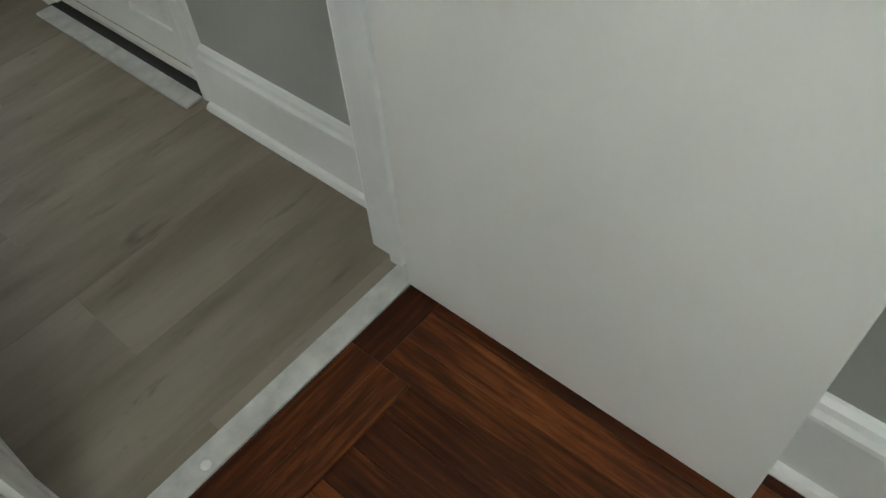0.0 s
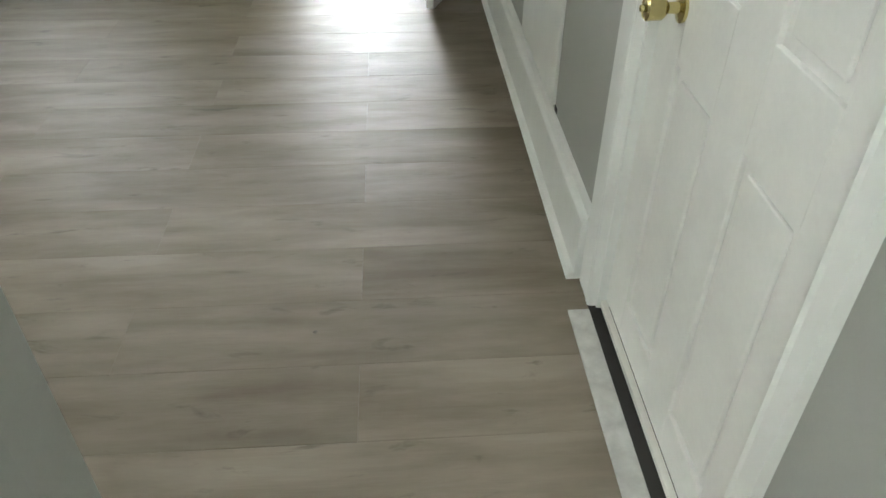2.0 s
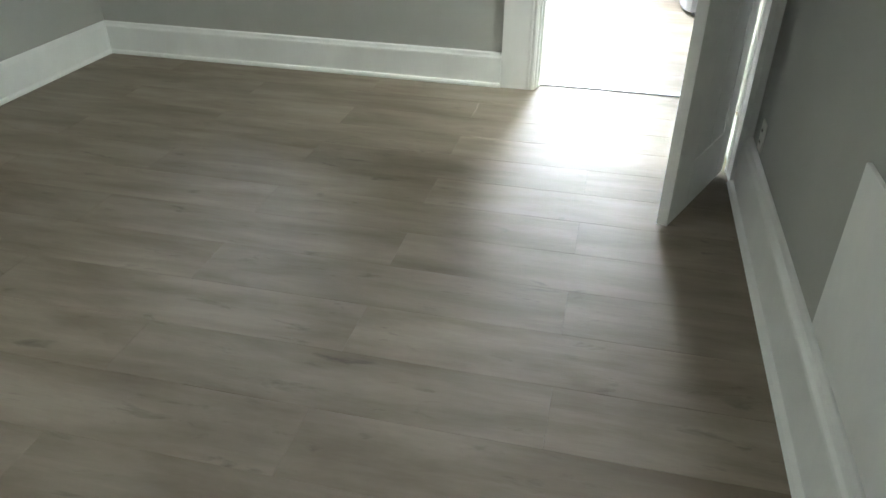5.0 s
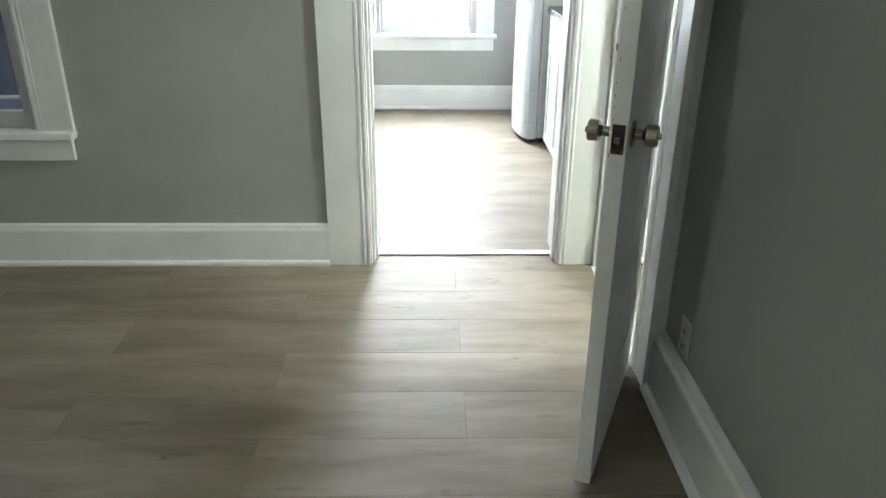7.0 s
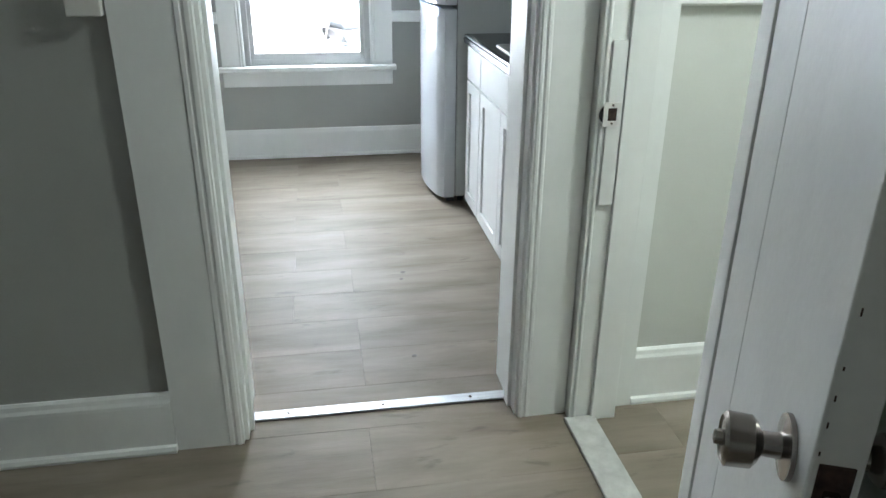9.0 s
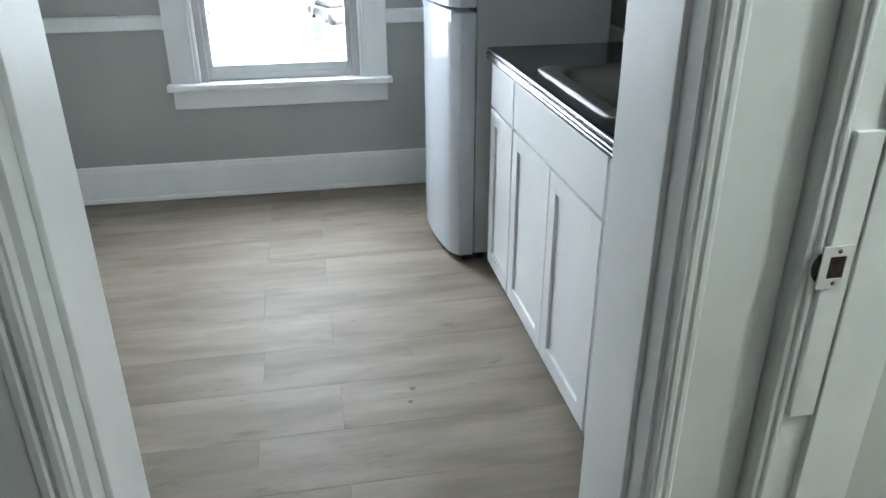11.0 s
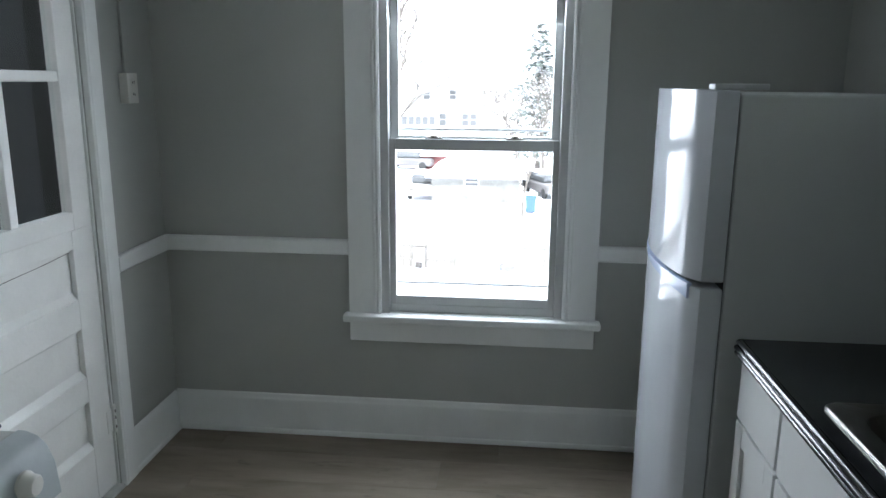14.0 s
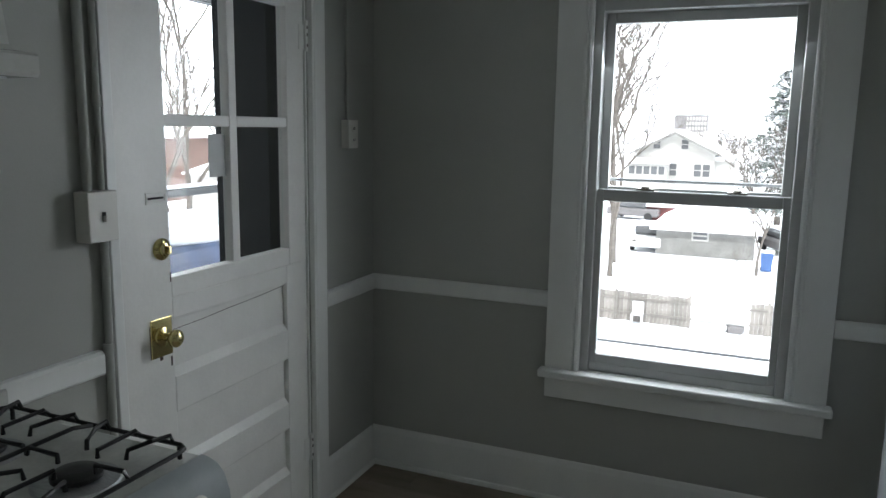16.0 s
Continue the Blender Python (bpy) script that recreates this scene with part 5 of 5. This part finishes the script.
for f in ((3, 2, 1, 0), (0, 1, 5, 4), (1, 2, 6, 5), (2, 3, 7, 6), (3, 0, 4, 7), (4, 5, 6, 7)):
    bb.faces.new([vs[k] for k in f])
part("bin_body", bb, BLUEP, bn_)
part("lid", box(1.10, 40.46, G + 1.0, 1.80, 41.22, G + 1.08, 0.02), SNOW, bn_, "snow-covered lid")
for x in (1.2, 1.7):
    part("wheel", cyl(bmesh.new(), (x - 0.03, 41.12, G + 0.1), (x + 0.03, 41.12, G + 0.1), 0.1, seg=14), GASKET, bn_)


# ---- trees
def limbs(rng, base, height, radius, depth, spread, upward=0.25, seg=5):
    """A bare crown: tapered limbs that fork again and again, as tubes in one bmesh."""
    bm = bmesh.new()

    def grow(p, d, length, r, level):
        pts = [p]
        dd = d.copy()
        for _ in range(3):
            dd = (dd + Vector((rng.gauss(0, 0.13), rng.gauss(0, 0.13), rng.gauss(0, 0.08) + upward * 0.15))).normalized()
            pts.append(pts[-1] + dd * length / 3)
        prev = None
        n = seg if level < 2 else 3
        for k, q in enumerate(pts):
            rr = r * (1 - 0.45 * k / 3)
            t = (pts[min(k + 1, 3)] - pts[max(k - 1, 0)]).normalized().to_track_quat("Z", "Y").to_matrix()
            ring = [bm.verts.new(q + t @ Vector((rr * math.cos(2 * math.pi * j / n), rr * math.sin(2 * math.pi * j / n), 0))) for j in range(n)]
            if prev:
                for j in range(n):
                    bm.faces.new((prev[j], prev[(j + 1) % n], ring[(j + 1) % n], ring[j]))
            prev = ring
        if level >= depth:
            return
        for k in range(rng.choice((2, 3, 3)) if level else 4):
            at = pts[rng.choice((1, 2, 3, 3))]
            side_ = Vector((rng.gauss(0, 1), rng.gauss(0, 1), rng.gauss(0.15, 0.4))).normalized()
            nd = (dd * (1 - spread) + side_ * spread + Vector((0, 0, upward))).normalized()
            grow(at, nd, length * rng.uniform(0.62, 0.82), r * 0.66, level + 1)

    grow(Vector(base), Vector((rng.gauss(0, 0.05), rng.gauss(0, 0.05), 1)), height * 0.34, radius, 0)
    return bm


def bare_tree(x, y, height, radius, seed, depth=5, spread=0.48, label="tall bare deciduous tree in winter", upward=0.25):
    rng = random.Random(seed)
    t = thing("bare_tree", (x, y, G), label, "tree", "bare trees in the yards")
    tr_ = bmesh.new()
    lathe(tr_, Matrix.Translation((x, y, G - 0.1)), [(radius * 1.5, 0), (radius * 1.1, height * 0.05), (radius, height * 0.18)], 10)
    part("trunk", tr_, BARK, t, "", False, True)
    part("crown", limbs(rng, (x, y, G + height * 0.16), height, radius, depth, spread, upward), BARK, t)
    return t


bare_tree(-6.2, 40, 16.5, 0.15, 3, 6, 0.58, upward=0.28)
bare_tree(-7.0, 44, 14.5, 0.12, 19, 6, 0.60, upward=0.28)
bare_tree(-5.6, 36, 14.0, 0.11, 41, 6, 0.50, upward=0.34)
bare_tree(-6.1, 31.5, 9.0, 0.10, 43, 5, 0.5, upward=0.35)
bare_tree(-9.2, 52, 13.5, 0.18, 5, 5, 0.45, upward=0.45)
bare_tree(1.0, 39.5, 4.6, 0.07, 8, 4, 0.5, "small bare tree by the fence line")
bare_tree(0.7, 52, 7.0, 0.10, 12, 5, 0.5)
bare_tree(2.6, 56, 7.5, 0.12, 13, 5, 0.5)
bare_tree(4.6, 50, 7.5, 0.12, 17, 5, 0.5)
bare_tree(-23.6, 27, 13.5, 0.17, 23, 5, 0.45, upward=0.35)
bare_tree(-20.3, 22.5, 11.5, 0.14, 29, 5, 0.45, upward=0.35)
bare_tree(-11.0, 17.0, 6.0, 0.06, 31, 4, 0.5)
for k, (x, y) in enumerate(((0.35, 37.2), (-0.5, 37.6), (-1.2, 37.9), (0.9, 36.9))):
    sh = thing("bare_shrub", (x, y, G), "bare brown shrub poking through snow", "shrub", "bare shrubs")
    part("stems", limbs(random.Random(60 + k), (x, y, G), 2.4 if k == 0 else 1.3, 0.022, 4, 0.6, 0.1, 3), BARK, sh)
# distant wooded skyline
sk = bmesh.new()
rng = random.Random(77)
for k in range(130):
    x = -120 + 1.5 * k + rng.uniform(-0.6, 0.6)
    y = 140 + rng.uniform(-8, 8)
    h = rng.uniform(4.8, 7.4)
    for j in range(14):
        p = Vector((x + rng.gauss(0, 0.9), y + rng.gauss(0, 0.9), G + h * rng.uniform(0.1, 1.0)))
        q = p + Vector((rng.gauss(0, 0.7), rng.gauss(0, 0.3), rng.uniform(0.6, 1.6)))
        w_ = Vector((0.05, 0, 0))
        f = [sk.verts.new(c) for c in (p - w_, p + w_, q)]
        sk.faces.new(f)
solid("distant_trees", sk, BARK, "distant line of bare winter trees", "trees", kind="stuff")

for k in range(9):
    bare_tree(-5.2 + 1.15 * k + random.Random(k).uniform(-0.4, 0.4), 98 + 3 * (k % 3), 6.6 + 0.5 * (k % 4), 0.13, 90 + k, 5, 0.55, "bare tree in the thicket behind the white house", 0.2)
# conifer: whorls of drooping boughs with many small sprays
co = thing("conifer", (2.3, 60, G), "tall grey-green spruce dusted with snow", "tree")
part("trunk", lathe(bmesh.new(), Matrix.Translation((2.3, 60, G)), [(0.25, 0), (0.2, 3), (0.12, 8), (0.03, 11.6)], 10), BARK, co, "", False, True)
rng = random.Random(9)
nd, snw = bmesh.new(), bmesh.new()
for k in range(34):
    z = G + 1.4 + 10.3 * k / 34
    reach = 3.9 * (1 - k / 36) ** 0.75 * rng.uniform(0.6, 1.15)
    for j in range(9):
        a = rng.uniform(0, 2 * math.pi)
        rr = reach * rng.uniform(0.7, 1.08)
        for s in range(14):
            u = (s + 0.5) / 14
            c = Vector((2.3 + rr * u * math.cos(a), 60 + rr * u * math.sin(a), z - 0.5 * u * u + rng.gauss(0, 0.05)))
            for e in range(2):
                d1 = Vector((rng.gauss(0, 0.25), rng.gauss(0, 0.25), rng.gauss(-0.05, 0.10)))
                d2 = Vector((rng.gauss(0, 0.10), rng.gauss(0, 0.10), rng.gauss(0, 0.08)))
                bm_ = snw if rng.random() < 0.46 else nd
                bm_.faces.new([bm_.verts.new(q) for q in (c - d2, c + d2, c + d1)])
part("needles", nd, NEEDLE, co)
part("snow_dusting", snw, SNOW, co)

# back porch outside the kitchen door
porch = thing("back_porch", (-1.9, 2.2, -0.25), "dark painted back porch with rail under snow", "porch")
part("deck", box(-3.0, 0.30, -0.25, -1.05, 4.6, -0.12), PORCH, porch)
part("snow_cover", box(-2.98, 0.32, -0.12, -1.06, 4.58, -0.06, 0.02), SNOW, porch, "snow on the deck")
part("screen_wall", box(-1.50, 2.66, -0.12, -1.06, 2.72, 2.5), PORCH, porch)
part("screen_post", box(-1.535, 2.64, -0.12, -1.50, 2.74, 2.5, 0.004), PORCH, porch)
part("dark_panel", box(-1.262, 2.645, -0.12, -1.06, 2.659, 2.5), HOLE, porch, "black strip of the screen")
# unseen wall and beam, added to block sky light from the west
part("unseen_light_wall", box(-3.0, 0.46, -0.12, -2.92, 2.45, 2.64), PORCH, porch)
part("unseen_light_beam", box(-3.0, 2.45, 2.38, -2.92, 4.6, 2.64), PORCH, porch)
part("porch_roof", box(-3.05, 0.27, 2.64, -1.045, 4.65, 2.72), PORCH, porch)
for y in (0.36, 4.5):
    part("roof_post", box(-2.98, y, -0.12, -2.88, y + 0.1, 2.64, 0.005), PORCH, porch)
part("handrail", box(-2.72, 0.32, 1.11, -2.64, 4.56, 1.16, 0.01), PORCH, porch)
part("handrail_snow", box(-2.715, 0.34, 1.1601, -2.645, 4.54, 1.18, 0.008), SNOW, porch)
for k in range(5):
    part("baluster_post", box(-2.70, 0.34 + 1.0 * k, -0.12, -2.66, 0.38 + 1.0 * k, 1.11), PORCH, porch)
for x, y in ((-2.95, 0.4), (-2.95, 4.5), (-1.3, 4.5), (-1.3, 0.5)):
    part("stilt", box(x, y, G, x + 0.1, y + 0.1, -0.25), PORCH, porch)
tp = thing("tarped_grill", (-2.2, 3.0, -0.06), "blue tarp-covered grill with snow on top", "grill")
tb_ = bmesh.new()
bx(tb_, -2.55, 2.35, -0.06, -1.85, 3.75, 0.97, 0.08)
bmesh.ops.subdivide_edges(tb_, edges=tb_.edges, cuts=3, use_grid_fill=True)
for v in tb_.verts:
    v.co += Vector((1, 0.6, 0.2)) * 0.05 * noise.noise(v.co * 5)
part("tarp", tb_, TARP, tp, "", False, True)
sb_ = bmesh.new()
bx(sb_, -2.54, 2.37, 0.95, -1.90, 3.70, 1.06, 0.05)
bmesh.ops.subdivide_edges(sb_, edges=sb_.edges, cuts=3, use_grid_fill=True)
for v in sb_.verts:
    v.co.z += 0.05 * noise.noise(v.co * 4)
part("snow_load", sb_, SNOW, tp, "heaped snow", False, True)
tp2 = thing("tarped_boxes", (-1.55, 0.9, -0.06), "stacked boxes under a dark blue tarp below the window", "boxes")
tb_ = bmesh.new()
bx(tb_, -2.3, 0.55, -0.06, -1.15, 1.2, 1.02, 0.09)
bmesh.ops.subdivide_edges(tb_, edges=tb_.edges, cuts=3, use_grid_fill=True)
for v in tb_.verts:
    v.co += Vector((0.6, 1, 0.3)) * 0.05 * noise.noise(v.co * 5)
part("tarp", tb_, DARKTARP, tp2, "", False, True)

# ---------------------------------------------------------------- floors, piece by piece
def board_mesh(name, lx, ly, bevel, material, depth=0.006):
    """A flat board of that size with eased upper edges, centred, its top at 0."""
    bm = bmesh.new()
    hx, hy = lx / 2, ly / 2
    rings = [[bm.verts.new((sx * (hx - d), sy * (hy - d), z)) for sx, sy in ((-1, -1), (1, -1), (1, 1), (-1, 1))] for d, z in ((0.0, -depth), (0.0, -bevel), (bevel, 0.0))]
    for a, b in zip(rings, rings[1:]):
        for k in range(4):
            bm.faces.new((a[k], a[(k + 1) % 4], b[(k + 1) % 4], b[k]))
    bm.faces.new(rings[-1])
    me = bpy.data.meshes.new(name)
    bm.to_mesh(me)
    bm.free()
    me.materials.append(material)
    return me


MESHES = {}


def lay(parent, name, x0, y0, x1, y1, material, bevel=0.0007, gap=0.0005, z=0.0):
    key = (name, material.name, round(x1 - x0, 3), round(y1 - y0, 3))
    if key not in MESHES:
        MESHES[key] = board_mesh(name, x1 - x0 - gap, y1 - y0 - gap, bevel, material)
    ob = new(name, MESHES[key])
    ob.location = (Vector(((x0 + x1) / 2, (y0 + y1) / 2, z))) - ORG[parent].translation
    ob.parent = parent
    return ob


def rows_of_planks(parent, rows, xa, xb, material, length=1.22):
    """rows: (y0, y1, x of a joint)."""
    for y0, y1, j in rows:
        x = j - length * math.ceil((j - xa) / length)
        while x < xb - 1e-6:
            a, b = max(x, xa), min(x + length, xb)
            if b - a > 0.02:
                lay(parent, "plank", a, y0, b, y1, material)
            x += length


floor = solid("floor", box(-2.44, -5.3048, -0.06, 1.215, 0.02, -0.006), UNDER, "grey-brown oak-look vinyl plank floor", "floor", kind="structure")
W = 0.236
room_rows, vest_rows = [], []
for k in range(0, 23):
    y1, y0 = -0.02 - W * k, -0.02 - W * (k + 1)
    j = 0.548 if k % 2 == 0 else -0.06
    if k == 0:
        y1 = 0.018
    if y0 >= -4.455:
        room_rows.append((y0, y1, j))
    elif y1 > -4.455:
        room_rows.append((-4.455, y1, j))
        vest_rows.append((y0, -4.455, j))
    else:
        vest_rows.append((max(y0, -5.248), y1, j))
rows_of_planks(floor, room_rows, -2.44, 1.178, VINYL)
rows_of_planks(floor, [r for r in vest_rows if r[1] - r[0] > 0.02], 0.236, 1.178, VINYL)
floor_k = solid("floor_kitchen", box(-0.92, 0.02, -0.06, 1.82, 2.94, -0.006), UNDER, "grey-brown oak-look vinyl plank kitchen floor", "floor", kind="structure")
joints = [0.555, 0.555, 0.315, 0.555, 0.315, 0.545, 0.305, 0.548, 0.31, 0.55, 0.31, 0.55]
lay(floor_k, "plank", 0.199, 0.018, 0.997, 0.098, VINYL)
kr = [(0.142, 0.245, 1.3)]
for k, j in enumerate(joints):
    kr.append((0.245 + 0.2286 * k, min(0.245 + 0.2286 * (k + 1), 2.94), j))
lay(floor_k, "plank", 0.199, 0.142, 0.997, 0.245, VINYL)
rows_of_planks(floor_k, kr[1:], -0.92, 1.82, VINYL)
floor_b = solid("floor_bathroom", box(1.215, -2.1, -0.06, 2.9, 0.04, -0.006), UNDER, "grey-brown vinyl plank bathroom floor", "floor", kind="structure")
rows_of_planks(floor_b, [(max(0.02 - W * (k + 1), -2.1), 0.02 - W * k, 1.9 if k % 2 else 1.45) for k in range(9)] + [(0.02, 0.04, 1.9)], 1.238, 2.9, VINYL)
floor_c = solid("floor_closet", box(1.215, -4.6, -0.07, 2.0, -3.4, -0.012), UNDER, "dark bare closet subfloor", "floor", kind="structure")
floor_h = solid("floor_hall", box(-0.60, -7.28, -0.06, 1.16, -5.305, -0.006), UNDER, "dark red-brown hardwood strip floor", "floor", kind="structure")
for y0, y1 in ((-5.385, -5.306), (-5.465, -5.385)):
    x = -0.60
    for x1 in (-0.12, 0.42 if y1 > -5.39 else 0.30, 0.845):
        lay(floor_h, "floor_strip", x, y0, x1, y1, OAK, 0.0014)
        x = x1
lay(floor_h, "floor_strip", 0.845, -5.385, 1.158, -5.306, OAK, 0.0014)
for k in range(4):
    x0 = 0.845 + 0.0783 * k
    ys = (-5.386, -5.98 - 0.11 * (k % 3), -6.7 - 0.1 * (k % 2), -7.28)
    for a, b in zip(ys, ys[1:]):
        lay(floor_h, "floor_strip", x0, b, x0 + 0.0783, a, OAKY, 0.0014)
for k in range(18):
    x0 = -0.60 + 0.0803 * k
    ys = (-5.466, -5.90 - 0.13 * (k % 4), -6.65 - 0.09 * (k % 3), -7.28)
    for a, b in zip(ys, ys[1:]):
        lay(floor_h, "floor_strip", x0, b, x0 + 0.0803, a, OAKY, 0.0014)

# small dark specks and dried drops on the floors
for nm, x, y, r in (("floor_speck", 0.430, -3.676, 0.006), ("floor_speck", -0.205, -3.812, 0.007), ("paint_drop", 0.778, 1.091, 0.011), ("paint_drop", 0.763, 1.024, 0.008), ("paint_drop", 0.738, 0.402, 0.009)):
    solid(nm, lathe(bmesh.new(), Matrix.Translation((x, y, 0.0)), [(r, 0), (r * 0.8, 0.0012), (r * 0.3, 0.0016)], 9), DRIED, "small dark speck stuck to the plank floor" if nm == "floor_speck" else "small grey dried drop on the kitchen floor", "speck", "floor specks")
